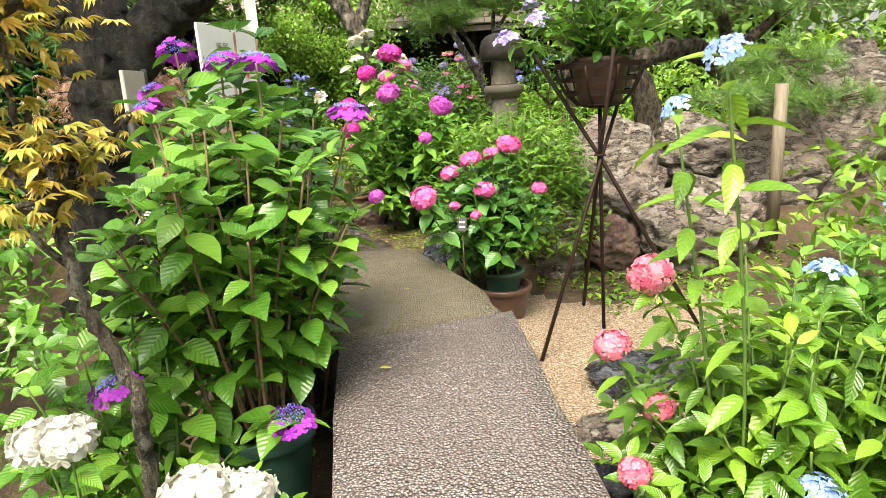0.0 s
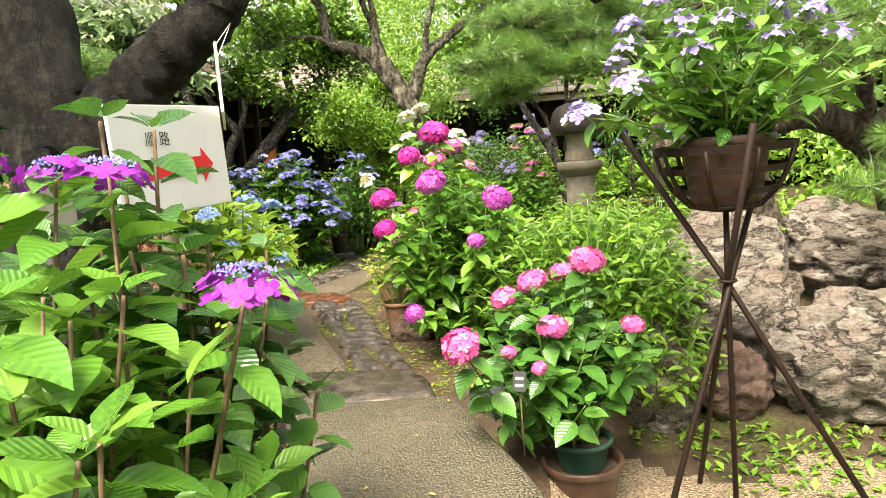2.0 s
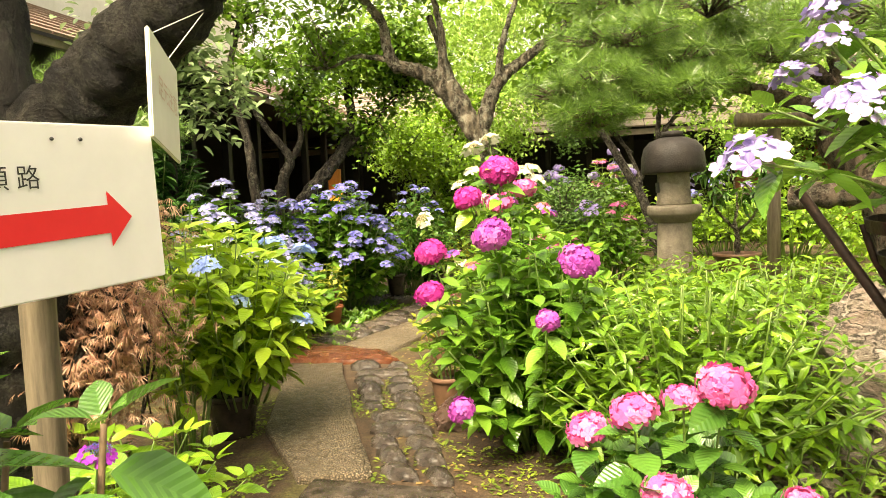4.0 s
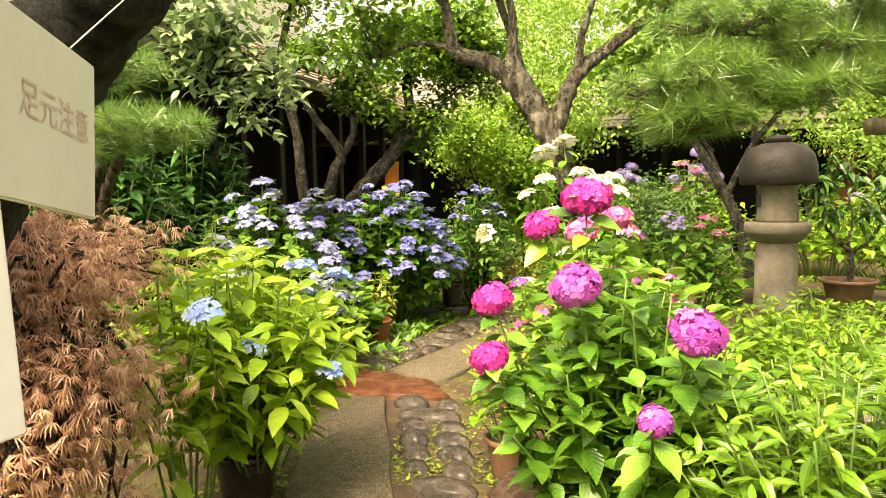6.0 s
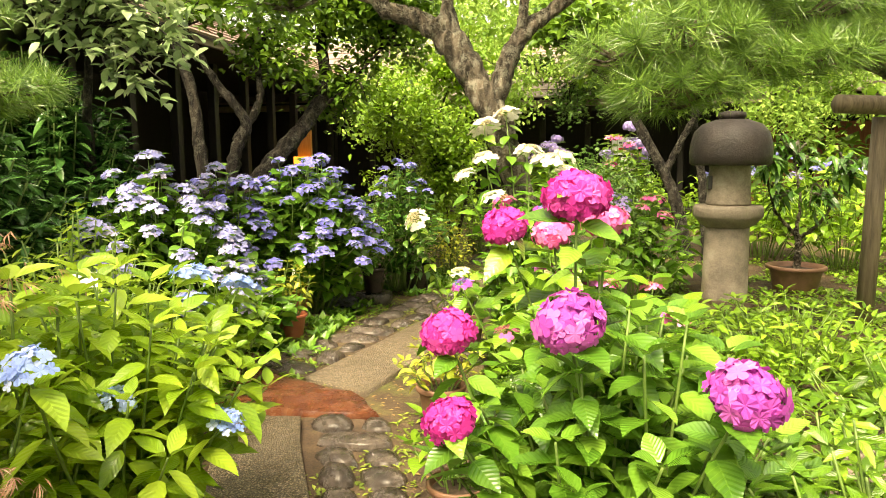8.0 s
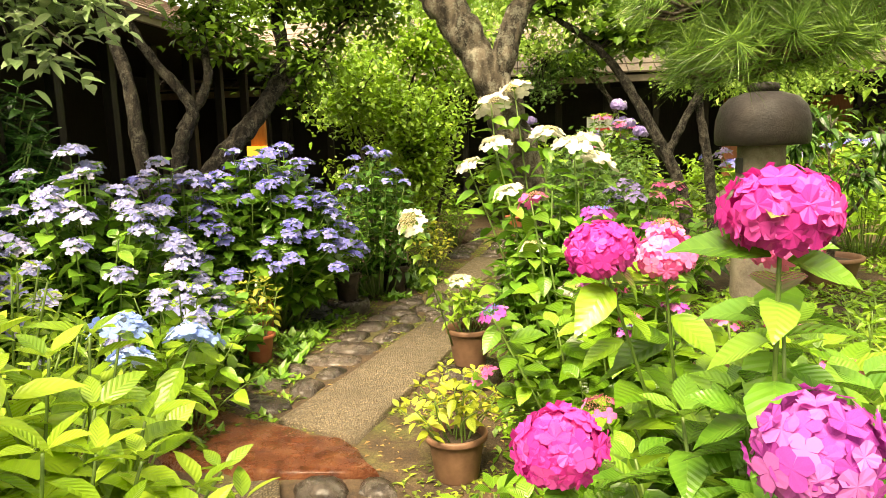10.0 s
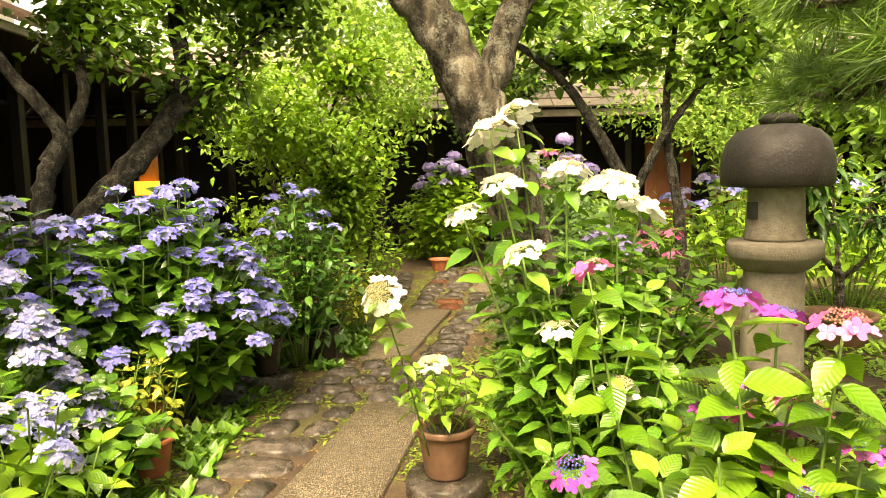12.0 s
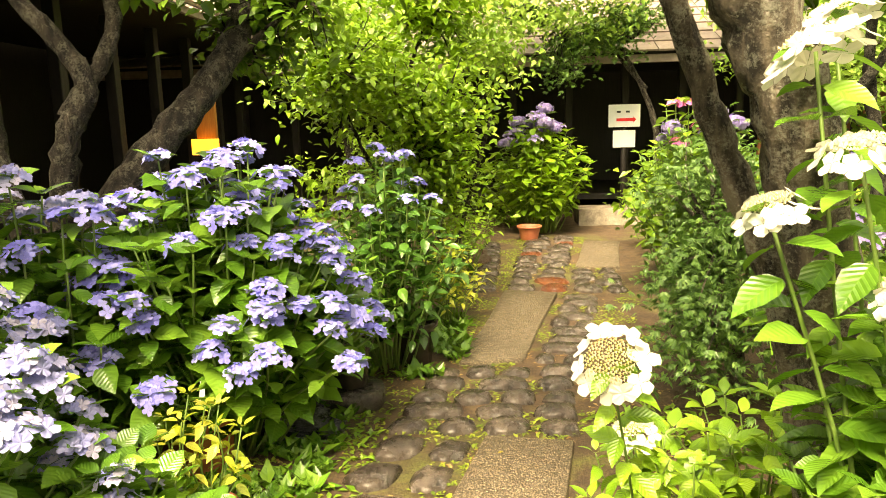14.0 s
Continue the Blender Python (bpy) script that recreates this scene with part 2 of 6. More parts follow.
BEAD_PINK = petal_material("bud_dusky_pink", (0.36, 0.10, 0.12), (0.52, 0.22, 0.18), (0.65, 0.38, 0.26))

BARK_DARK = bark_material("bark_dark_wet", (0.006, 0.005, 0.004), (0.05, 0.041, 0.032), (0.22, 0.215, 0.17), 0.5, 0.7)
BARK_OLD = bark_material("bark_old_wrinkled", (0.002, 0.0018, 0.0015), (0.028, 0.023, 0.018), (0.12, 0.12, 0.09), 0.35, 0.6, 16.0)
BARK_GREY = bark_material("bark_grey_lichen", (0.03, 0.025, 0.018), (0.20, 0.165, 0.12), (0.42, 0.42, 0.33), 0.6)
BARK_PINE = bark_material("bark_pine", (0.03, 0.022, 0.016), (0.17, 0.125, 0.09), (0.28, 0.27, 0.2), 0.4)
BARK_POLE = wood_material("weathered_pole", (0.10, 0.078, 0.052), (0.25, 0.20, 0.135))
BRIDGE_NEAR = aggregate_material("washed_aggregate_grey", (0.15, 0.122, 0.113), (0.35, 0.292, 0.27), (0.62, 0.545, 0.50))
BRIDGE_FAR = aggregate_material("washed_aggregate_mossy", (0.13, 0.11, 0.072), (0.22, 0.182, 0.12), (0.34, 0.29, 0.20))
SLAB = aggregate_material("washed_aggregate_brown", (0.11, 0.085, 0.055), (0.34, 0.26, 0.17), (0.62, 0.51, 0.37))
COBBLE = stone_material("wet_cobble", (0.022, 0.017, 0.014), (0.066, 0.05, 0.039), (0.155, 0.122, 0.098), 11.0, (0.12, 0.38), 0.5, 0.12)
RED_STONE = stone_material("wet_red_stone", (0.10, 0.028, 0.014), (0.22, 0.068, 0.03), (0.36, 0.15, 0.07), 9.0, (0.12, 0.42), 0.9)
ROCK = rock_material("garden_rock", (0.07, 0.055, 0.045), (0.33, 0.275, 0.225), (0.66, 0.58, 0.50), (0.42, 0.29, 0.23))
ROCK_DARK = rock_material("wet_dark_rock", (0.015, 0.016, 0.019), (0.06, 0.064, 0.073), (0.26, 0.27, 0.30), (0.10, 0.11, 0.13), 5.0, (0.1, 0.35))
ROCK_BROWN = stone_material("brown_rock", (0.06, 0.03, 0.02), (0.14, 0.08, 0.06), (0.26, 0.17, 0.13), 5.0, (0.2, 0.5), 0.7, 0.2)
LANTERN_STONE = stone_material("lantern_stone", (0.14, 0.115, 0.088), (0.27, 0.23, 0.175), (0.39, 0.345, 0.27), 5.0, (0.6, 0.85), 0.3, 0.12)
LANTERN_CAP = stone_material("lantern_cap_dark", (0.012, 0.009, 0.007), (0.026, 0.019, 0.016), (0.05, 0.039, 0.033), 4.0, (0.45, 0.7), 0.25)
IRON = plain_material("rusted_iron", (0.016, 0.01, 0.007), (0.045, 0.024, 0.016), 60.0, 0.6, 0.5, 0.4)
TERRACOTTA = plain_material("terracotta_brown", (0.15, 0.075, 0.045), (0.25, 0.135, 0.085), 14.0, 0.55)
POT_BROWN = plain_material("dark_brown_pot", (0.05, 0.027, 0.019), (0.10, 0.055, 0.037), 14.0, 0.4)
TERRACOTTA_RED = plain_material("terracotta_red", (0.34, 0.09, 0.045), (0.48, 0.16, 0.08), 14.0, 0.55)
POT_DARK = plain_material("glazed_dark_pot", (0.02, 0.016, 0.013), (0.06, 0.045, 0.035), 12.0, 0.25)
POT_GREEN = plain_material("green_plastic_pot", (0.02, 0.06, 0.045), (0.04, 0.10, 0.07), 12.0, 0.35)
SOIL = plain_material("potting_soil", (0.03, 0.02, 0.014), (0.09, 0.06, 0.04), 60.0, 0.9, 0, 0.8)
WHITE_BOARD = plain_material("laminated_paper", (0.76, 0.76, 0.75), (0.84, 0.84, 0.83), 4.0, 0.25, 0, 0.05)
PAPER_OLD = plain_material("weathered_board", (0.72, 0.70, 0.63), (0.82, 0.80, 0.74), 6.0, 0.45, 0, 0.1)
PANEL_GREY = plain_material("dull_cream_panel", (0.36, 0.34, 0.29), (0.48, 0.46, 0.40), 6.0, 0.5, 0, 0.1)
RED_INK = plain_material("red_ink", (0.72, 0.02, 0.03), (0.80, 0.03, 0.04), 10.0, 0.35)
BLACK_INK = plain_material("black_ink", (0.02, 0.02, 0.02), (0.04, 0.04, 0.04), 10.0, 0.4)
FADED_INK = plain_material("faded_red_ink", (0.60, 0.42, 0.36), (0.68, 0.52, 0.46), 10.0, 0.5)
# near-black base colour stands in for the deep shade under the eaves
SHADED_WOOD = wood_material("timber_darkened_as_shade", (0.006, 0.005, 0.004), (0.018, 0.013, 0.01))
RED_WOOD = wood_material("red_brown_timber", (0.16, 0.05, 0.02), (0.28, 0.10, 0.045))
ORANGE_WOOD = wood_material("warm_orange_timber", (0.40, 0.15, 0.03), (0.60, 0.26, 0.06))
ROOF_TILE = plain_material("brown_roof_tile", (0.16, 0.10, 0.08), (0.30, 0.21, 0.17), 9.0, 0.5, 0, 0.3)
ROOF_GREY = plain_material("grey_roof_sheet", (0.19, 0.145, 0.125), (0.32, 0.25, 0.22), 9.0, 0.5, 0, 0.2)
PLASTER = plain_material("pale_plaster", (0.62, 0.60, 0.55), (0.74, 0.72, 0.68), 5.0, 0.8)


def soil_material():
    n = Nodes("garden_soil")
    c = n.coords()
    big, mid, fine = n.noise(0.9, 5.0, 0.6, c), n.noise(6.0, 5.0, 0.65, c), n.noise(70.0, 5.0, 0.7, c)
    col = n.ramp(n.maths("ADD", n.maths("MULTIPLY", mid, 0.5), n.maths("MULTIPLY", fine, 0.5)), (0.35, (0.028, 0.018, 0.011)), (0.5, (0.085, 0.052, 0.028)), (0.66, (0.18, 0.115, 0.062)))
    green = n.ramp(n.maths("ADD", n.maths("MULTIPLY", big, 0.6), n.maths("MULTIPLY", mid, 0.4)), (0.52, (0, 0, 0)), (0.66, (0.7, 0.7, 0.7)))
    mossy = n.ramp(fine, (0.35, (0.045, 0.075, 0.012)), (0.65, (0.17, 0.22, 0.03)))
    col = n.mix(green, col, mossy)
    n.bump(n.maths("ADD", mid, fine), 1.0, 0.02)
    return n.set(col, 0.8)


def gravel_material():
    n = Nodes("pale_gravel")
    c = n.coords()
    v = n.voronoi(90.0, c)
    col = n.ramp(v.outputs["Color"], (0.0, (0.20, 0.13, 0.08)), (0.5, (0.36, 0.265, 0.17)), (1.0, (0.54, 0.44, 0.31)))
    col = n.mix(n.ramp(v.outputs["Distance"], (0.4, (0, 0, 0)), (0.8, (0.7, 0.7, 0.7))), col, (0.10, 0.06, 0.04))
    n.bump(n.maths("MULTIPLY", v.outputs["Distance"], -1.0), 1.0, 0.015)
    return n.set(col, 0.7)


GROUND, GRAVEL = soil_material(), gravel_material()


# ---- builders ----
def mesh_of(name, verts, faces, mats, slots=None, uvs=None, smooth=False):
    me = bpy.data.meshes.new(name)
    me.from_pydata([tuple(v) for v in verts] if not isinstance(verts, np.ndarray) else verts.tolist(), [], faces)
    for m in mats if isinstance(mats, (list, tuple)) else [mats]:
        me.materials.append(m)
    if slots is not None:
        me.polygons.foreach_set("material_index", np.asarray(slots, dtype=np.int32))
    if uvs is not None:
        layer = me.uv_layers.new(name="UVMap")
        idx = np.empty(len(me.loops), dtype=np.int32)
        me.loops.foreach_get("vertex_index", idx)
        layer.data.foreach_set("uv", np.asarray(uvs, dtype=np.float32)[idx].ravel())
    if smooth:
        me.polygons.foreach_set("use_smooth", np.ones(len(me.polygons), dtype=bool))
    me.update()
    return me


def part(name, me, parent, m=None, label=""):
    ob = new(name, me)
    ob.parent = parent
    if m is not None:
        ob.matrix_basis = m
    return tagged(ob, label)


def part_bm(name, bm, mat, parent, label="", smooth=False):
    me = bpy.data.meshes.new(name)
    bm.to_mesh(me)
    bm.free()
    me.materials.append(mat)
    if smooth:
        me.polygons.foreach_set("use_smooth", np.ones(len(me.polygons), dtype=bool))
    return part(name, me, parent, None, label)


def thing(name, place, label, category, group="", kind=""):
    ob = new(name)
    ob.location = place
    ob.empty_display_size = 0.1
    return tagged(ob, label, category, group, kind)


def leaf_template(kind):
    if kind == "broad":
        rows, wide = [0.0, 0.12, 0.35, 0.6, 0.82], [0.03, 0.30, 0.5, 0.43, 0.22]
    elif kind == "lance":
        rows, wide = [0.0, 0.3, 0.65], [0.05, 0.5, 0.4]
    else:
        rows, wide = [0.0, 0.45], [0.06, 0.5]
    v, uv, f = [], [], []
    for r, w in zip(rows, wide):
        for sx in (-1, 0, 1):
            v.append((sx * w, r, abs(sx) * w * 0.28 + 0.03 * sx * sx * math.sin(r * 17)))
            uv.append((0.5 + sx * w, r))
    v.append((0, 1, 0))
    uv.append((0.5, 1))
    tip = len(v) - 1
    for i in range(len(rows) - 1):
        for c in (0, 1):
            a = i * 3 + c
            f.append((a, a + 1, a + 4, a + 3))
    k = (len(rows) - 1) * 3
    f += [(k, k + 1, tip), (k + 1, k + 2, tip)]
    return np.array(v), np.array(uv), f


TEMPLATES = {k: leaf_template(k) for k in ("broad", "lance", "small")}


def turned(direction, up=(0, 0, 1)):
    """Axes with y along direction and z towards up."""
    y = np.asarray(direction, float)
    y = y / (np.linalg.norm(y) + 1e-9)
    x = np.cross(y, up)
    if np.linalg.norm(x) < 1e-4:
        x = np.cross(y, (1, 0.1, 0))
    x = x / np.linalg.norm(x)
    return np.stack([x, y, np.cross(x, y)], axis=1)


def leaf_mesh(name, leaves, mat, kind="broad"):
    """One mesh of many leaves: each a (place, direction, up, length, width, droop)."""
    tv, tuv, tf = TEMPLATES[kind]
    n, k = len(leaves), len(tv)
    place, way, up = (np.array([tuple(q[c]) for q in leaves], dtype=float) for c in (0, 1, 2))
    length, width, droop = (np.array([q[c] for q in leaves], dtype=float)[:, None] for c in (3, 4, 5))
    way /= np.linalg.norm(way, axis=1, keepdims=True) + 1e-9
    side = np.cross(way, up)
    flat = np.linalg.norm(side, axis=1) < 1e-4
    side[flat] = np.cross(way[flat], (1, 0.1, 0))
    side /= np.linalg.norm(side, axis=1, keepdims=True)
    top = np.cross(side, way)
    lx, ly = tv[None, :, 0] * width, tv[None, :, 1] * length
    lz = tv[None, :, 2] * width - droop * length * tv[None, :, 1] ** 2
    verts = (place[:, None] + lx[..., None] * side[:, None] + ly[..., None] * way[:, None] + lz[..., None] * top[:, None]).reshape(-1, 3)
    one = np.array([a for fc in tf for a in fc])
    sizes = np.array([len(fc) for fc in tf])
    loops = (one[None] + (np.arange(n) * k)[:, None]).ravel()
    starts = (np.concatenate([[0], np.cumsum(sizes)[:-1]])[None] + (np.arange(n) * len(one))[:, None]).ravel()
    me = bpy.data.meshes.new(name)
    me.vertices.add(n * k)
    me.vertices.foreach_set("co", verts.astype(np.float32).ravel())
    me.loops.add(len(loops))
    me.loops.foreach_set("vertex_index", loops.astype(np.int32))
    me.polygons.add(n * len(tf))
    me.polygons.foreach_set("loop_start", starts.astype(np.int32))
    me.uv_layers.new(name="UVMap").data.foreach_set("uv", np.tile(tuv[one], (n, 1)).astype(np.float32).ravel())
    me.polygons.foreach_set("use_smooth", np.full(n * len(tf), kind == "broad"))
    me.materials.append(mat)
    me.update(calc_edges=True)
    me.validate()
    return me


SINGLE = {}


def single_leaf(mat, droop):
    key = (mat.name, droop)
    if key not in SINGLE:
        SINGLE[key] = leaf_mesh("leaf", [((0, 0, 0), (0, 1, 0), (0, 0, 1), 1.0, 0.62, droop)], mat)
    return SINGLE[key]


def tube(points, radii, sides=6, wobble=0.0, seed=0):
    """Vertices and faces of a tapering tube along points."""
    pts = [np.asarray(p, float) for p in points]
    r = random.Random(seed)
    v, f = [], []
    ref = np.array((0.31, 0.17, 0.93))
    for i, p in enumerate(pts):
        d = pts[min(i + 1, len(pts) - 1)] - pts[max(i - 1, 0)]
        d = d / (np.linalg.norm(d) + 1e-9)
        if abs(d @ ref) > 0.95:
            ref = np.array((0.9, 0.3, 0.1))
        x = np.cross(d, ref)
        x /= np.linalg.norm(x)
        y = np.cross(d, x)
        for s in range(sides):
            a = 2 * math.pi * s / sides
            q = radii[i] * (1 + (r.uniform(-wobble, wobble) if wobble else 0))
            v.append(p + q * (math.cos(a) * x + math.sin(a) * y))
    for i in range(len(pts) - 1):
        for s in range(sides):
            a, b = i * sides + s, i * sides + (s + 1) % sides
            f.append((a, b, b + sides, a + sides))
    f.append(tuple(range(sides))[::-1])
    k = (len(pts) - 1) * sides
    f.append(tuple(range(k, k + sides)))
    return v, f


def tubes(name, lines, mat, sides=6, wobble=0.0, smooth=True):
    v, f = [], []
    for n, (pts, radii) in enumerate(lines):
        tv, tf = tube(pts, radii, sides, wobble, n)
        f += [tuple(a + len(v) for a in fc) for fc in tf]
        v += tv
    return mesh_of(name, v, f, mat, None, None, smooth)


def curve_points(points, steps=6, jitter=0.0, seed=0):
    """A smooth line through points (Catmull-Rom), with a little unevenness."""
    r = random.Random(seed)
    p = [Vector(q) for q in points]
    p = [p[0] * 2 - p[1]] + p + [p[-1] * 2 - p[-2]]
    out = []
    for i in range(1, len(p) - 2):
        for s in range(steps):
            t = s / steps
            a, b, c, d = p[i - 1], p[i], p[i + 1], p[i + 2]
            q = 0.5 * (2 * b + (c - a) * t + (2 * a - 5 * b + 4 * c - d) * t * t + (3 * b - a - 3 * c + d) * t ** 3)
            if jitter and (i > 1 or s):
                q = q + Vector((r.uniform(-1, 1), r.uniform(-1, 1), r.uniform(-1, 1))) * jitter
            out.append(q)
    out.append(p[-2])
    return out


def taper(n, a, b):
    return [a + (b - a) * i / max(1, n - 1) for i in range(n)]


# the entrance corner (bridge banks, gravel, stand) is set out in its own coordinates and laid into the plan
ENTRANCE = pose(0.042, 0.954, 1.059, 1.56, 0, 1.08) @ Matrix.Scale(0.955, 4) @ Matrix.Translation((0.086, -0.392, -1.297))


def entrance(ob):
    ob.matrix_basis = ENTRANCE @ ob.matrix_basis
    return ob


# ---- flower heads, of unit radius, shared by the plants ----
def floret(v, f, place, normal, size, spin, petals=4, cup=0.15):
    rot = turned(normal, (0.2, 0.3, 0.9))
    ax, ay, az = rot[:, 0], rot[:, 2], rot[:, 1]
    k = len(v)
    v.append(np.asarray(place))
    for p in range(petals):
        a = spin + 2 * math.pi * p / petals
        u = math.cos(a) * ax + math.sin(a) * ay
        w = -math.sin(a) * ax + math.cos(a) * ay
        b = len(v)
        for along, across, lift in ((0.5, -0.46, 0.0), (0.95, -0.34, cup), (1.05, 0.0, cup * 0.6), (0.95, 0.34, cup), (0.5, 0.46, 0.0)):
            v.append(np.asarray(place) + size * (along * u + across * w + lift * az))
        f.append((k, b, b + 1, b + 2))
        f.append((k, b + 2, b + 3, b + 4))


def mophead(name, mat, count=85, size=0.23, flat=0.78, seed=1):
    r = random.Random(seed)
    v, f = [], []
    for i in range(count):
        z = 1 - 1.72 * (i + 0.5) / count
        a = i * 2.39996
        q = math.sqrt(max(0.0, 1 - z * z))
        nrm = np.array((q * math.cos(a), q * math.sin(a), z)) + np.array([r.uniform(-0.12, 0.12) for _ in range(3)])
        rr = r.uniform(0.78, 1.02)
        floret(v, f, np.array((nrm[0] * rr, nrm[1] * rr, nrm[2] * flat * rr)), nrm, size * r.uniform(0.85, 1.15), r.uniform(0, 1.5), 4, r.uniform(-0.15, 0.35))
    bm = bmesh.new()
    bmesh.ops.create_icosphere(bm, subdivisions=2, radius=0.74, matrix=Matrix.Diagonal((1, 1, flat, 1)))
    bm.verts.ensure_lookup_table()
    k = len(v)
    v += [np.array(q.co) for q in bm.verts]
    f += [tuple(k + q.index for q in fc.verts) for fc in bm.faces]
    bm.free()
    return mesh_of(name, v, f, mat)


def lacecap(name, ring, beads, count=11, size=0.3, inner=60, seed=1, dome=0.25):
    r = random.Random(seed)
    v, f = [], []
    for i in range(count):
        a = 2 * math.pi * (i + r.uniform(-0.3, 0.3)) / count
        q = r.uniform(0.68, 0.95)
        floret(v, f, (q * math.cos(a), q * math.sin(a), r.uniform(-0.22, 0.1)), (0.8 * math.cos(a) + r.uniform(-0.4, 0.4), 0.8 * math.sin(a) + r.uniform(-0.4, 0.4), 0.8), size * r.uniform(0.8, 1.2), r.uniform(0, 1.5), 4, 0.1)
    slots = [0] * len(f)
    for i in range(inner):
        q = 0.66 * math.sqrt((i + 0.5) / inner)
        a = i * 2.39996
        c = np.array((q * math.cos(a), q * math.sin(a), dome * (1 - q * q) + r.uniform(-0.04, 0.06)))
        s = r.uniform(0.04, 0.065)
        k = len(v)
        v += [c + (s, 0, 0), c + (-s * 0.5, s * 0.87, 0), c + (-s * 0.5, -s * 0.87, 0), c + (0, 0, s * 1.3)]
        f += [(k, k + 1, k + 3), (k + 1, k + 2, k + 3), (k + 2, k, k + 3)]
        slots += [1] * 3
    return mesh_of(name, v, f, [ring, beads], slots)


def dome_head(name, mat, count, size, seed):
    """A loose low dome of florets with an uneven outline."""
    r = random.Random(seed)
    v, f = [], []
    for i in range(count):
        q = 0.95 * math.sqrt((i + 0.5) / count) * r.uniform(0.85, 1.15)
        a = i * 2.39996 + r.uniform(-0.3, 0.3)
        c = np.array((q * math.cos(a), q * math.sin(a), 0.55 * (1 - q * q) + r.uniform(-0.14, 0.1)))
        floret(v, f, c, (c[0] * 0.9 + r.uniform(-0.35, 0.35), c[1] * 0.9 + r.uniform(-0.35, 0.35), 0.8), size * r.uniform(0.75, 1.2), r.uniform(0, 1.5), 4, r.uniform(0, 0.25))
    return mesh_of(name, v, f, mat)


HEADS = {
    "magenta": mophead("flower_head", MAGENTA, 92, 0.29, 0.74, 1),
    "orchid": mophead("flower_head", ORCHID, 90, 0.29, 0.78, 2),
    "pink": mophead("flower_head", PINK, 70, 0.29, 0.62, 3),
    "salmon": mophead("flower_head", SALMON, 62, 0.30, 0.8, 4),
    "pale_blue": dome_head("flower_head", PALE_BLUE, 44, 0.25, 5),
    "sky_dome": dome_head("flower_head", SKY_BLUE, 34, 0.27, 15),
    "blue_lace": dome_head("flower_head", BLUE, 26, 0.30, 6),
    "pale_lace": dome_head("flower_head", PALE_BLUE, 28, 0.29, 7),
    "purple_lace": lacecap("flower_head", PURPLE, BEAD_BLUE, 18, 0.27, 80, 8, 0.3),
    "orchid_lace": lacecap("flower_head", ORCHID, BEAD_BLUE, 11, 0.32, 60, 9, 0.2),
    "pink_lace": lacecap("flower_head", PINK, BEAD_PINK, 8, 0.32, 70, 10, 0.25),
    "lilac_lace": dome_head("flower_head", LILAC, 22, 0.30, 11),
    "sky_lace": dome_head("flower_head", SKY_BLUE, 60, 0.19, 12),
    "white_lace": lacecap("flower_head", WHITE, CREAM, 10, 0.40, 170, 13, 0.28),
    "lilac_mop": mophead("flower_head", LILAC, 70, 0.24, 0.7, 16),
    "white_mop": mophead("flower_head", WHITE, 40, 0.36, 0.7, 14),
}


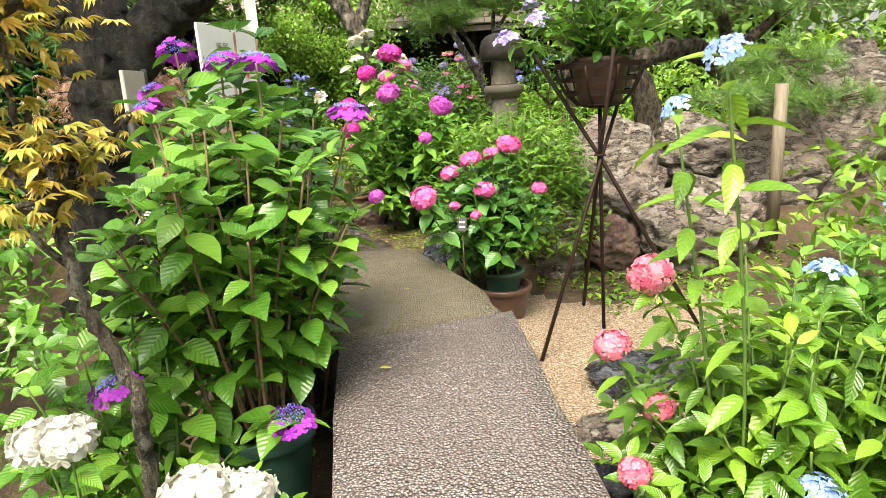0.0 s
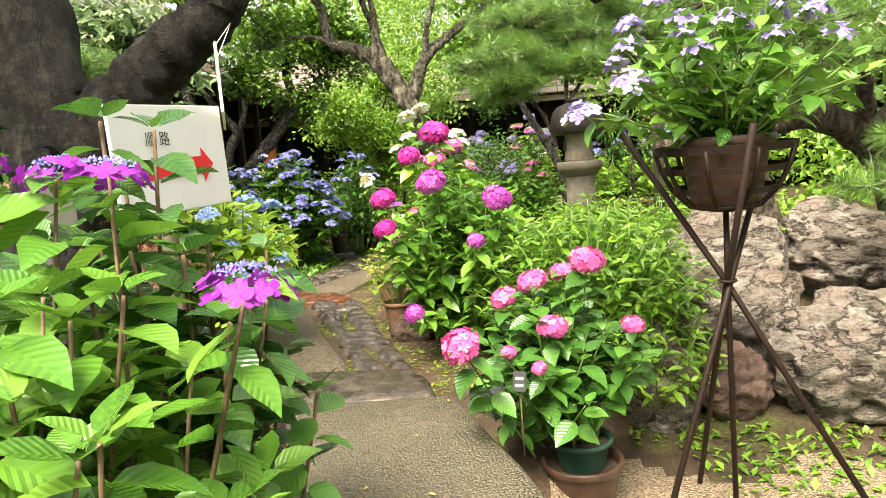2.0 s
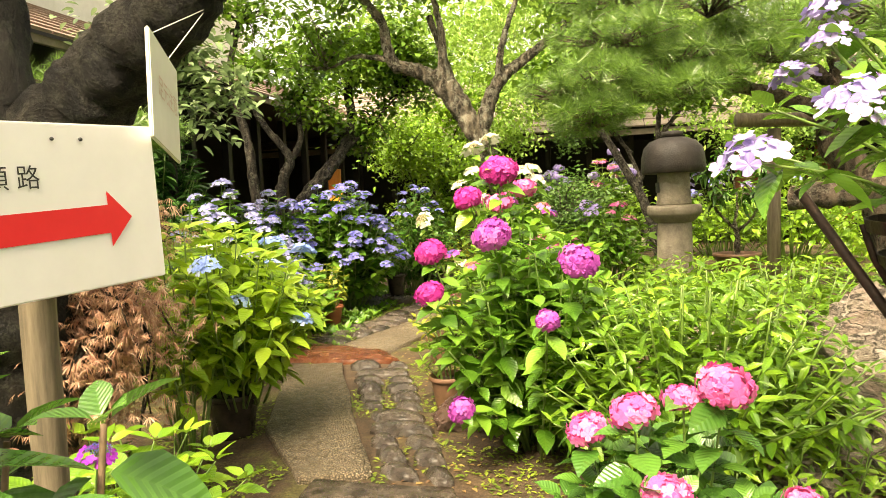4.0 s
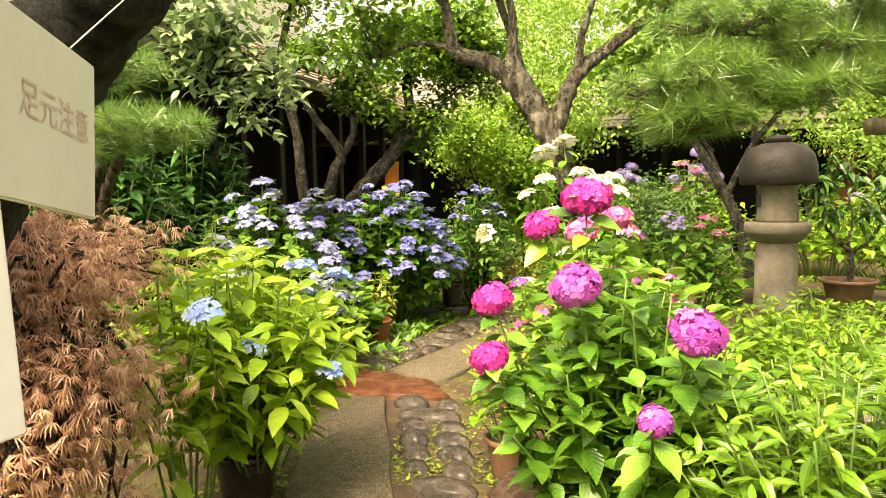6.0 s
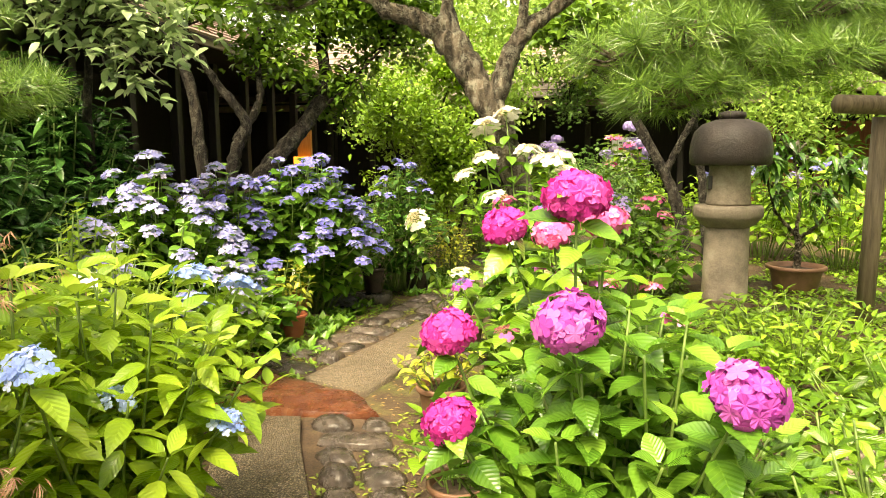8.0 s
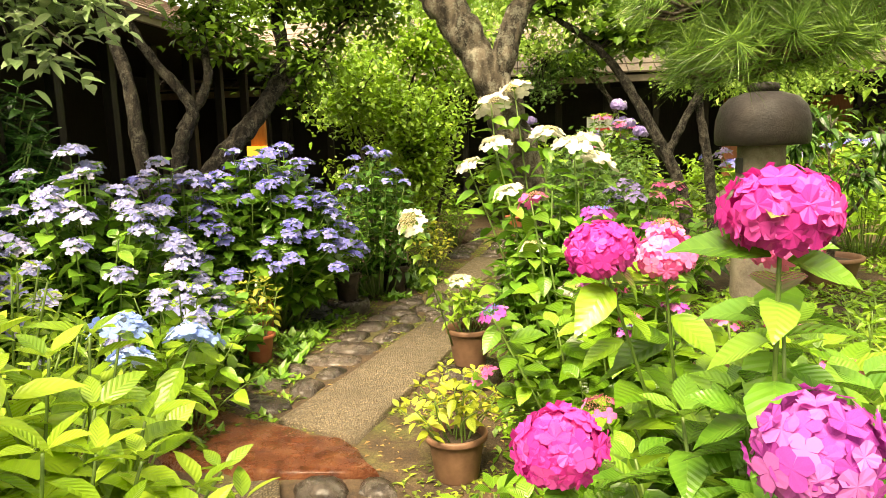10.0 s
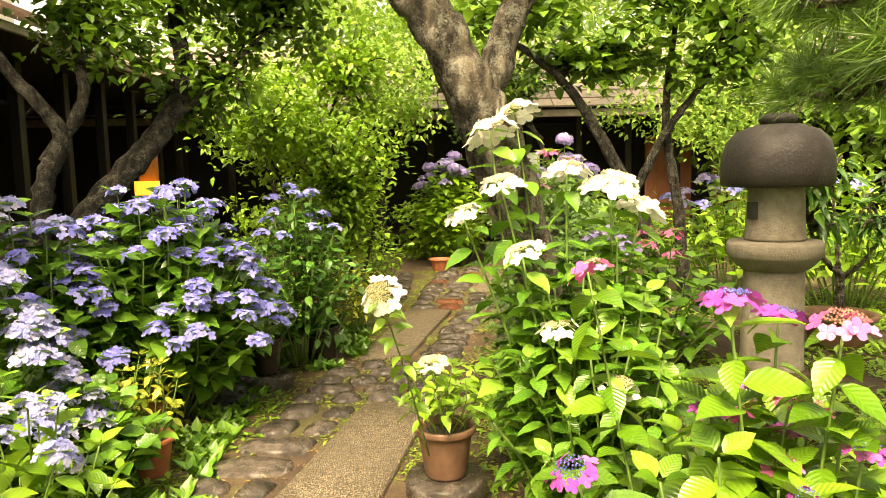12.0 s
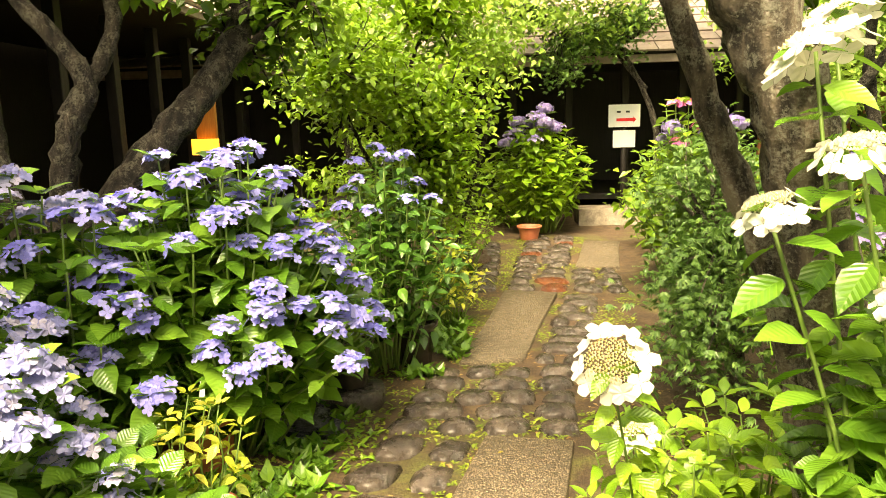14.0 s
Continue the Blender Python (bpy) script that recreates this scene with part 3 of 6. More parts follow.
def shrub(name, label, base, height, radius, stems, mat, group="", heads=(), scatter=(), leaf=(0.13, 0.08), spacing=0.075, bare=0.3, loose=False,
          seed=1, stem_mat=None, foot=0.35, category="hydrangea", kind="broad", droop=0.3, lean=(0, 0), pairs=1, topheavy=0.55):
    """A leafy shrub: heads are (x, y, z, radius, sort) in the world; scatter is [(sort, count, radius)] over the crown's tips."""
    r = random.Random(seed)
    ob = thing(name, base, label, category, group)
    b = Vector(base)
    tips = [(Vector(h[:3]) - b, h) for h in heads]
    flower = [(sort, size) for sort, count, size in scatter for _ in range(count)]
    for i in range(stems):
        q, a = math.sqrt((i + 0.5) / stems), i * 2.39996 + r.uniform(-0.3, 0.3)
        x, y = q * radius * math.cos(a), q * radius * math.sin(a)
        z = height * (1 - topheavy * q * q) * r.uniform(0.86, 1.06)
        tips.append((Vector((x + lean[0], y + lean[1], z)), None))
    r.shuffle(flower)
    leaves, objects = [], []
    free = [i for i, t in enumerate(tips) if t[1] is None]
    free.sort(key=lambda i: -tips[i][0].z)
    free = free[:max(len(flower), int(len(flower) * 1.25))]
    picked = dict(zip(r.sample(free, min(len(free), len(flower))), flower))
    stem_lines = []
    for i, (tip, head) in enumerate(tips):
        foot_at = Vector((tip.x * foot * r.uniform(0.6, 1.1), tip.y * foot * r.uniform(0.6, 1.1), 0))
        mid = foot_at.lerp(tip, 0.5) + Vector((r.uniform(-0.04, 0.04), r.uniform(-0.04, 0.04), 0.05 * height))
        line = curve_points([foot_at, mid, tip], 4)
        thick = 0.0035 + 0.003 * height
        stem_lines.append((line, taper(len(line), thick, thick * 0.55)))
        length = sum((line[k + 1] - line[k]).length for k in range(len(line) - 1))
        nodes = max(2, int(length * (1 - bare) / spacing))
        spin = r.uniform(0, 6.28)
        for k in range(nodes):
            t = bare + (1 - bare) * (k + 1) / nodes
            at = line[min(len(line) - 1, int(t * (len(line) - 1)))].lerp(line[min(len(line) - 1, int(t * (len(line) - 1)) + 1)], (t * (len(line) - 1)) % 1)
            spin += 1.57 + r.uniform(-0.3, 0.3)
            top = k >= nodes - 1
            count = 2 * pairs * (2 if top and head is None else 1)
            for side in range(count):
                a = spin + side * 2 * math.pi / count + r.uniform(-0.25, 0.25)
                rise = 0.7 if top and head is None else r.uniform(-0.6, 0.4)
                d = (math.cos(a), math.sin(a), rise)
                s = r.uniform(0.7, 1.15) * (0.7 if top else 1.0)
                leaves.append((at + Vector(d) * 0.012, d, (r.uniform(-0.5, 0.5), r.uniform(-0.5, 0.5), 1), leaf[0] * s, leaf[1] * s, droop * r.uniform(0.5, 1.3)))
        flower_at = (head[4], head[3]) if head else picked.get(i)
        if flower_at:
            sort, size = flower_at
            size *= r.uniform(0.85, 1.15) if head is None else 1.0
            tilt = Vector((tip.x * 0.35 / max(radius, 0.1), tip.y * 0.35 / max(radius, 0.1), 1)) + Vector((r.uniform(-0.2, 0.2), r.uniform(-0.2, 0.2), 0))
            m = Matrix.Translation(tip + Vector((0, 0, 0.01))) @ tilt.to_track_quat("Z", "Y").to_matrix().to_4x4() @ Matrix.Rotation(r.uniform(0, 6.28), 4, "Z") @ Matrix.Scale(size, 4)
            part("flower_head", HEADS[sort], ob, m)
    if loose:
        for line in stem_lines:
            part("stem", tubes("stem", [line], stem_mat or STEM_GREEN, 5), ob)
    else:
        tagged(part("stemwork", tubes("stemwork", stem_lines, stem_mat or STEM_GREEN, 5), ob), kind="stuff")
    if loose:
        near = r.sample(leaves, min(260, len(leaves)))
        chosen = set(id(x) for x in near)
        for p, d, up, ln, wd, dr in near:
            me = single_leaf(mat, round(min(0.7, max(0.15, dr)) * 5) / 5)
            rot = Matrix(turned(d, up).tolist()).to_4x4()
            part("leaf", me, ob, Matrix.Translation(p) @ rot @ Matrix.Diagonal((wd / 0.62, ln, ln, 1)))
        leaves = [x for x in leaves if id(x) not in chosen]
    if leaves:
        tagged(part("foliage", leaf_mesh("foliage", leaves, mat, kind), ob), kind="stuff")
    return ob


# ---- ground ----
def smooth(a, b, x):
    t = min(1.0, max(0.0, (x - a) / (b - a)))
    return t * t * (3 - 2 * t)


def ground_height(x, y):
    bed = (1 - smooth(4.6, 5.3, y + 0.4 * min(0.0, x)) * (1 - smooth(0.0, 0.5, x))) if y < 6.8 else 0.0
    bed *= 1 - smooth(5.7, 6.7, y)
    rise = 0.36 * smooth(-0.2, 0.7, x) * smooth(6.8, 8.5, y) * (1 - smooth(14, 18, y))
    left = 0.06 * smooth(2.2, 3.4, -x)
    z = -0.035 - (0.465 - 0.027 * y) * bed * smooth(-30, -8, y) + rise + left
    if abs(x) < 12 and -4 < y < 22:
        z += 0.018 * noise.noise(Vector((x * 2.3, y * 2.3, 0))) + 0.008 * noise.noise(Vector((x * 8, y * 8, 3)))
    return z


def ground_sheet():
    def axis(a, b, step, far):
        inner = list(np.arange(a, b + 1e-6, step))
        out, d = [], step
        while d < far:
            d *= 1.7
            out.append(d)
        return [a - q for q in reversed(out)] + inner + [b + q for q in out]
    xs, ys = axis(-6.5, 5.0, 0.09, 400), axis(-1.5, 19.5, 0.09, 400)
    v = [(x, y, ground_height(x, y)) for y in ys for x in xs]
    w = len(xs)
    f, slots = [], []
    for j in range(len(ys) - 1):
        for i in range(w - 1):
            f.append((j * w + i, j * w + i + 1, j * w + i + 1 + w, j * w + i + w))
            x, y = xs[i], ys[j]
            slots.append(1 if 0.1 < x < 1.5 + 0.25 * math.sin(y * 4) and 3.3 < y < 5.5 + 0.2 * math.sin(x * 5) and ground_height(x, y) < -0.2 else 0)
    ob = new("ground", mesh_of("ground", v, f, [GROUND, GRAVEL], slots, None, True))
    return tagged(ob, "damp brown garden soil with moss and a pale gravel patch", "ground", kind="structure")


ground_sheet()


def stone(name, mat, corners, top, thick, parent=None, rough=0.012, edge=0.018, label="", seed=0, dome=0.0, cuts=3):
    """A flat stone with rounded worn edges over a polygon of corners."""
    r = random.Random(seed)
    pts = []
    for i, c in enumerate(corners):
        d = corners[(i + 1) % len(corners)]
        for k in range(cuts):
            t = k / cuts
            pts.append(Vector((c[0] + (d[0] - c[0]) * t, c[1] + (d[1] - c[1]) * t, 0)) + Vector((r.uniform(-rough, rough), r.uniform(-rough, rough), 0)))
    mid = sum(pts, Vector()) / len(pts)
    rings = [(-edge * 0.3, -thick), (0.0, -edge * 1.6), (edge * 0.45, -edge * 0.5), (edge * 1.3, 0.0), (None, dome * 0.7), (0, dome)]
    v, f, n = [], [], len(pts)
    for off, dz in rings[:-1]:
        for p in pts:
            d = (mid - p)
            q = p + d * 0.45 if off is None else p + d.normalized() * off
            v.append((q.x, q.y, top + dz + (r.uniform(-1, 1) * rough * 0.25 if dz >= 0 and cuts < 5 else 0)))
    v.append((mid.x, mid.y, top + dome))
    for k in range(len(rings) - 2):
        for i in range(n):
            a, b = k * n + i, k * n + (i + 1) % n
            f.append((a, b, b + n, a + n))
    k = (len(rings) - 2) * n
    f += [(k + i, k + (i + 1) % n, len(v) - 1) for i in range(n)]
    if sum(corners[i][0] * corners[(i + 1) % len(corners)][1] - corners[(i + 1) % len(corners)][0] * corners[i][1] for i in range(len(corners))) < 0:
        f = [fc[::-1] for fc in f]
    me = mesh_of(name, v, f, mat, None, None, True)
    ob = new(name, me)
    if parent:
        ob.parent = parent
    return tagged(ob, label)


# stone bridge of two thick slabs, and the first landing stone
tagged(stone("bridge_slab", BRIDGE_NEAR, [(-0.12, -1.2), (0.66, -1.2), (0.378, 2.48), (0.262, 3.985), (-0.478, 3.697), (-0.322, 2.542)], 0.08, 0.27, edge=0.022, seed=3, cuts=5),
       "wet grey washed-aggregate bridge slab with worn edges", "bridge", "bridge slabs", "structure")
tagged(stone("bridge_slab", BRIDGE_FAR, [(-0.485, 3.712), (0.224, 3.994), (0.14, 4.44), (-0.27, 5.44), (-1.075, 5.37)], 0.075, 0.27, edge=0.022, seed=4, cuts=5),
       "wet mossy brown washed-aggregate bridge slab", "bridge", "bridge slabs", "structure")
path = thing("garden_path", (0, 0, 0), "garden path of aggregate slabs and wet cobbles set in moss", "path", kind="structure")
stone("landing_stone", COBBLE, [(-1.15, 5.47), (-0.38, 5.56), (-0.44, 5.85), (-0.56, 6.04), (-1.22, 6.08)], 0.03, 0.22, path, label="flat wet brown landing stone", seed=5, dome=0.01)
SLABS = [
    [(-1.32, 6.13), (-0.985, 6.22), (-1.31, 6.9), (-1.95, 8.36), (-2.36, 8.27), (-1.82, 6.8)],
    [(-2.19, 9.03), (-1.69, 8.79), (-1.24, 11.06), (-1.68, 11.11)],
    [(-1.85, 12.2), (-1.42, 12.28), (-1.0, 14.18), (-1.48, 14.3)],
    [(-0.68, 15.4), (-0.22, 15.3), (0.1, 17.0), (-0.35, 17.1)],
]
for i, c in enumerate(SLABS):
    stone("path_slab", SLAB, c, 0.0, 0.09, path, 0.008, 0.012, "wet brown washed-aggregate slab", seed=10 + i, cuts=5)
stone("red_stone", RED_STONE, [(-2.95, 8.98), (-2.62, 8.5), (-2.1, 8.40), (-1.52, 8.44), (-1.72, 8.76), (-2.2, 8.98), (-2.68, 9.2)], 0.01, 0.08, path, 0.03, 0.02, "wet rust-red flat stone", seed=20, dome=0.012)


def cobbles(left, right, size, seed, lift=0.0):
    """Rows of rounded stones between two lines of the plan."""
    r = random.Random(seed)
    (ax, ay), (bx, by) = left
    (cx, cy), (dx, dy) = right
    length, width = math.hypot(bx - ax, by - ay), math.hypot(cx - ax, cy - ay)
    rows = max(1, round(length / size))
    for j in range(rows):
        n = max(1, round(width / (size * r.uniform(1.05, 1.45))))
        cut = [0.0] + sorted((k + r.uniform(-0.2, 0.2)) / n for k in range(1, n)) + [1.0]
        for k in range(n):
            u0, u1, v0, v1 = cut[k], cut[k + 1], j / rows, (j + 1) / rows
            ring = []
            for a in range(9):
                g = 2 * math.pi * a / 9
                m = r.uniform(0.82, 1.0)
                ca, sa = math.cos(g), math.sin(g)
                sq = 0.5 / max(abs(ca), abs(sa)) ** 0.55 * m * 0.92
                u, w = (u0 + u1) / 2 + ca * sq * (u1 - u0), (v0 + v1) / 2 + sa * sq * (v1 - v0)
                lx, ly = ax + (bx - ax) * w, ay + (by - ay) * w
                rx, ry = cx + (dx - cx) * w, cy + (dy - cy) * w
                ring.append((lx + (rx - lx) * u, ly + (ry - ly) * u))
            stone("cobble", RED_STONE if r.random() < 0.04 and seed > 1 else COBBLE, ring, lift + r.uniform(-0.012, 0.008), 0.07, path, 0.004, 0.022, seed=r.random(), dome=r.uniform(0.01, 0.03), cuts=1)


cobbles(((-0.95, 6.20), (-1.91, 8.38)), ((-0.56, 6.16), (-1.43, 8.46)), 0.21, 1, 0.0)
cobbles(((-2.75, 9.25), (-2.22, 11.12)), ((-2.20, 9.12), (-1.71, 11.12)), 0.27, 2)
cobbles(((-2.25, 11.15), (-2.02, 12.18)), ((-1.18, 11.12), (-1.08, 12.18)), 0.23, 3)
cobbles(((-1.38, 12.25), (-0.96, 14.2)), ((-0.98, 12.2), (-0.60, 14.1)), 0.23, 4)
cobbles(((-1.5, 14.36), (-1.35, 15.4)), ((-0.3, 14.2), (-0.25, 15.25)), 0.24, 5)
cobbles(((-1.4, 15.4), (-1.1, 17.6)), ((-0.72, 15.42), (-0.38, 17.6)), 0.26, 6)
cobbles(((-1.95, 14.3), (-1.7, 17.0)), ((-1.52, 14.3), (-1.42, 17.0)), 0.33, 7, 0.02)


def rock(name, label, place, size, mat, seed, turn=0.0, crag=0.3, sub=5, category="rock"):
    bm = bmesh.new()
    bmesh.ops.create_icosphere(bm, subdivisions=sub, radius=1.0)
    off = Vector((seed * 3.1, seed * 1.7, 0))
    r = random.Random(seed * 7 + 1)
    cuts = []
    for _ in range(22):
        g = Vector((r.gauss(0, 1), r.gauss(0, 1), r.gauss(0, 0.8))).normalized()
        cuts.append((g, r.uniform(0.62, 0.95)))
    for q in bm.verts:
        p = q.co.copy()
        s = p * (1 + 0.5 * crag * noise.fractal(p * 1.2 + off, 0.8, 2.1, 5))
        for g, d in cuts:
            over = s.dot(g) - d
            if over > 0:
                s -= g * over * 0.88
        layer = 0.03 * math.sin((s.z + 0.5 * s.x) * 17 + 3 * noise.noise(s * 2 + off))
        s *= 1.12 + layer + 0.15 * noise.fractal(s * 3.0 + off, 0.75, 2.1, 5) - 0.12 * max(0.0, 0.22 - abs(noise.noise(s * 2.3 - off))) / 0.22 + 0.05 * abs(noise.noise(s * 14 + off))
        q.co = Vector((s.x * size[0], s.y * size[1], s.z * size[2]))
    bm.transform(Matrix.Rotation(turn, 4, "Z"))
    me = bpy.data.meshes.new(name)
    bm.to_mesh(me)
    bm.free()
    me.materials.append(mat)
    me.polygons.foreach_set("use_smooth", np.ones(len(me.polygons), dtype=bool))
    ob = new(name, me)
    ob.location = place
    return tagged(ob, label, category)


entrance(rock("rock", "large craggy pale grey rock standing on the garden bank", (1.36, 6.2, 0.3), (0.42, 0.36, 0.58), ROCK, 1, 0.3))
entrance(rock("rock", "big pale flat-topped rock behind the basket stand", (0.95, 6.9, 0.2), (0.6, 0.4, 0.45), ROCK, 2, 0.5))
entrance(rock("rock", "grey boulder with a dark wet foot beside the gravel", (1.95, 5.75, 0.02), (0.5, 0.4, 0.42), ROCK, 3, 0.2))
entrance(rock("rock", "grey mossy rock on the planted bank", (2.9, 6.6, 0.3), (0.5, 0.4, 0.5), ROCK, 4))
entrance(rock("rock", "small weathered rock among the bank plants", (2.35, 6.9, 0.45), (0.42, 0.3, 0.3), ROCK, 5))
entrance(rock("rock", "grey rock half hidden by pink hydrangea leaves", (0.78, 5.65, -0.1), (0.24, 0.26, 0.38), ROCK, 6))
entrance(rock("rock", "reddish-brown wet rock in the bank", (1.2, 5.65, -0.1), (0.25, 0.2, 0.2), ROCK_BROWN, 7))
entrance(rock("rock", "dark wet rock beside the bridge end", (-0.02, 5.25, -0.03), (0.24, 0.26, 0.2), ROCK_DARK, 8))
entrance(rock("rock", "flat dark streaked rock lying on pale gravel", (0.93, 3.75, -0.29), (0.36, 0.22, 0.09), ROCK_DARK, 9, 0.2))
entrance(rock("rock", "small flat grey stone on the gravel", (0.62, 3.2, -0.29), (0.2, 0.14, 0.06), ROCK, 10))
entrance(rock("rock", "small dark stone on the gravel", (0.5, 2.8, -0.29), (0.14, 0.12, 0.07), ROCK_DARK, 11))
rock("rock", "flat wet dark rock beside the path edge", (-2.72, 11.2, 0.03), (0.3, 0.2, 0.12), ROCK_DARK, 12, 0.2)
entrance(rock("rock", "tall rough grey rock behind the pole", (3.6, 7.0, 0.5), (0.7, 0.5, 0.8), ROCK, 13))
rock("rock", "brown rock at the path border", (-0.72, 7.0, 0.02), (0.16, 0.13, 0.14), ROCK_BROWN, 14)
rock("rock", "round reddish rock at the path border far along", (-1.85, 15.5, 0.08), (0.22, 0.2, 0.16), ROCK_BROWN, 15)
entrance(rock("rock", "dark wet rock under the bridge edge", (-0.95, 3.9, -0.2), (0.35, 0.4, 0.2), ROCK_DARK, 16))


# ---- stone lantern ----
def turned_profile(bm, profile, sides=40, squash=1.0):
    rings = [[bm.verts.new((r * math.cos(2 * math.pi * s / sides), r * math.sin(2 * math.pi * s / sides) * squash, z)) for s in range(sides)] for r, z in profile]
    for a, b in zip(rings, rings[1:]):
        for s in range(sides):
            bm.faces.new((a[s], a[(s + 1) % sides], b[(s + 1) % sides], b[s]))
    bm.faces.new(rings[0][::-1])
    bm.faces.new(rings[-1])


def lathe(name, profile, mat, parent, label="", sides=40, at=(0, 0, 0)):
    bm = bmesh.new()
    turned_profile(bm, profile, sides)
    bm.transform(Matrix.Translation(at))
    return part_bm(name, bm, mat, parent, label, True)


def stone_lantern(x, y):
    z = ground_height(x, y) - 0.03
    ob = thing("stone_lantern", (x, y, z), "old stone garden lantern with a dark rounded cap", "lantern")
    h = 1.44 - z
    lathe("post", [(0.19, 0), (0.175, 0.04), (0.165, 0.9 - z), (0.155, 0.93 - z)], LANTERN_STONE, ob)
    lathe("plate", [(0.17, 0.90 - z), (0.2, 0.92 - z), (0.25, 0.975 - z), (0.262, 0.99 - z), (0.262, 1.05 - z), (0.25, 1.07 - z), (0.14, 1.075 - z)], LANTERN_STONE, ob)
    box = lathe("firebox", [(0.165, 1.075 - z), (0.17, 1.09 - z), (0.162, 1.13 - z), (0.152, 1.36 - z), (0.16, 1.40 - z)], LANTERN_STONE, ob)
    # no hole is cut: a black block stands for the shade inside the window
    bm = bmesh.new()
    bmesh.ops.create_cube(bm, size=1, matrix=Matrix.Translation((-0.155, -0.045, 1.25 - z)) @ Matrix.Diagonal((0.03, 0.07, 0.1, 1)))
    part_bm("window", bm, BLACK_INK, box, "small black block painting the shade of a window opening")
    lathe("cap", [(0.10, 1.40 - z), (0.285, 1.385 - z), (0.302, 1.40 - z), (0.306, 1.47 - z), (0.30, 1.55 - z), (0.275, 1.64 - z), (0.22, 1.70 - z), (0.12, 1.735 - z), (0.05, 1.74 - z)], LANTERN_CAP, ob, "dark weathered rounded cap", 48)
    lathe("knob", [(0.09, 1.735 - z), (0.105, 1.76 - z), (0.10, 1.79 - z), (0.05, 1.80 - z)], LANTERN_CAP, ob)


stone_lantern(0.77, 10.57)


# ---- pots ----
def pot(name, label, x, y, z, radius, height, mat, soil=True, ribs=0, group=""):
    ob = thing(name, (x, y, z), label, "flower pot", group)
    R, h = radius, height
    bm = bmesh.new()
    prof = [(R * 0.70, 0), (R * 0.74, 0.01), (R * 0.94, h * 0.84), (R * 0.95, h * 0.86), (R * 1.06, h * 0.87), (R * 1.08, h * 0.9), (R * 1.08, h * 0.98), (R * 1.05, h), (R * 0.97, h), (R * 0.93, h * 0.86), (R * 0.9, h * 0.8)]
    sides = 40
    turned_profile(bm, prof, sides)
    bm.verts.ensure_lookup_table()
    if ribs:
        for q in bm.verts:
            if q.co.z < h * 0.85:
                a = math.atan2(q.co.y, q.co.x)
                m = 1 + 0.035 * math.sin(a * ribs)
                q.co.x, q.co.y = q.co.x * m, q.co.y * m
    body = part_bm("body", bm, mat, ob, "", True)
    if soil:
        bm = bmesh.new()
        turned_profile(bm, [(R * 0.2, h * 0.72), (R * 0.91, h * 0.82), (R * 0.5, h * 0.85), (R * 0.05, h * 0.87)], 24)
        part_bm("soil", bm, SOIL, ob)
    return ob


def disc(name, label, x, y, r, h, mat=COBBLE):
    ob = thing(name, (x, y, -0.045), label, "stone disc")
    lathe("body", [(r * 0.95, 0), (r, 0.01), (r * 1.02, h * 0.8), (r * 0.97, h), (r * 0.6, h * 1.01), (0.01, h * 1.01)], mat, ob)
    return ob


disc("stone_disc", "round grey stone base under a potted plant", -1.19, 9.74, 0.19, 0.13)
pot("flower_pot", "brown plastic pot standing on a round stone", -1.19, 9.74, 0.09, 0.135, 0.24, TERRACOTTA, group="brown pots")
pot("flower_pot", "brown pot beside the path slab", -1.15, 8.5, -0.04, 0.135, 0.22, TERRACOTTA, group="brown pots")
disc("stone_disc", "round grey stone base under a dark pot", -2.45, 11.6, 0.19, 0.12)
pot("flower_pot", "dark glazed pot on a round stone", -2.45, 11.6, 0.08, 0.125, 0.26, POT_DARK)
pot("flower_pot", "dark glazed pot under blue hydrangeas", -2.15, 12.3, -0.03, 0.15, 0.3, POT_DARK)
pot("flower_pot", "terracotta pot with a white plant tag", -2.72, 10.1, -0.02, 0.12, 0.2, TERRACOTTA_RED, group="terracotta pots")
pot("flower_pot", "large terracotta pot under blue hydrangeas", -3.0, 10.75, 0.0, 0.2, 0.3, TERRACOTTA_RED, group="terracotta pots")
pot("flower_pot", "small red pot at the path's far end", -1.05, 17.4, -0.03, 0.16, 0.2, TERRACOTTA_RED)
entrance(pot("flower_pot", "brown ribbed pot beside the bridge", 0.27, 4.72, -0.31, 0.17, 0.25, POT_BROWN, ribs=20))
entrance(pot("flower_pot", "dark green pot standing inside a ribbed pot", 0.27, 4.72, -0.12, 0.13, 0.16, POT_GREEN))
entrance(pot("flower_pot", "large dark green plastic pot beside the bridge", -0.75, 2.62, -0.3, 0.165, 0.46, POT_GREEN))
pot("flower_pot", "black plastic pot under light blue hydrangea", -1.98, 6.75, -0.03, 0.15, 0.25, POT_DARK)
pot("flower_pot", "brown pot beside the magenta hydrangea", -0.86, 7.35, -0.03, 0.12, 0.2, TERRACOTTA, group="brown pots")
pot("flower_pot", "dark brown pot near the stone lantern", 1.42, 11.0, 0.3, 0.22, 0.24, TERRACOTTA)


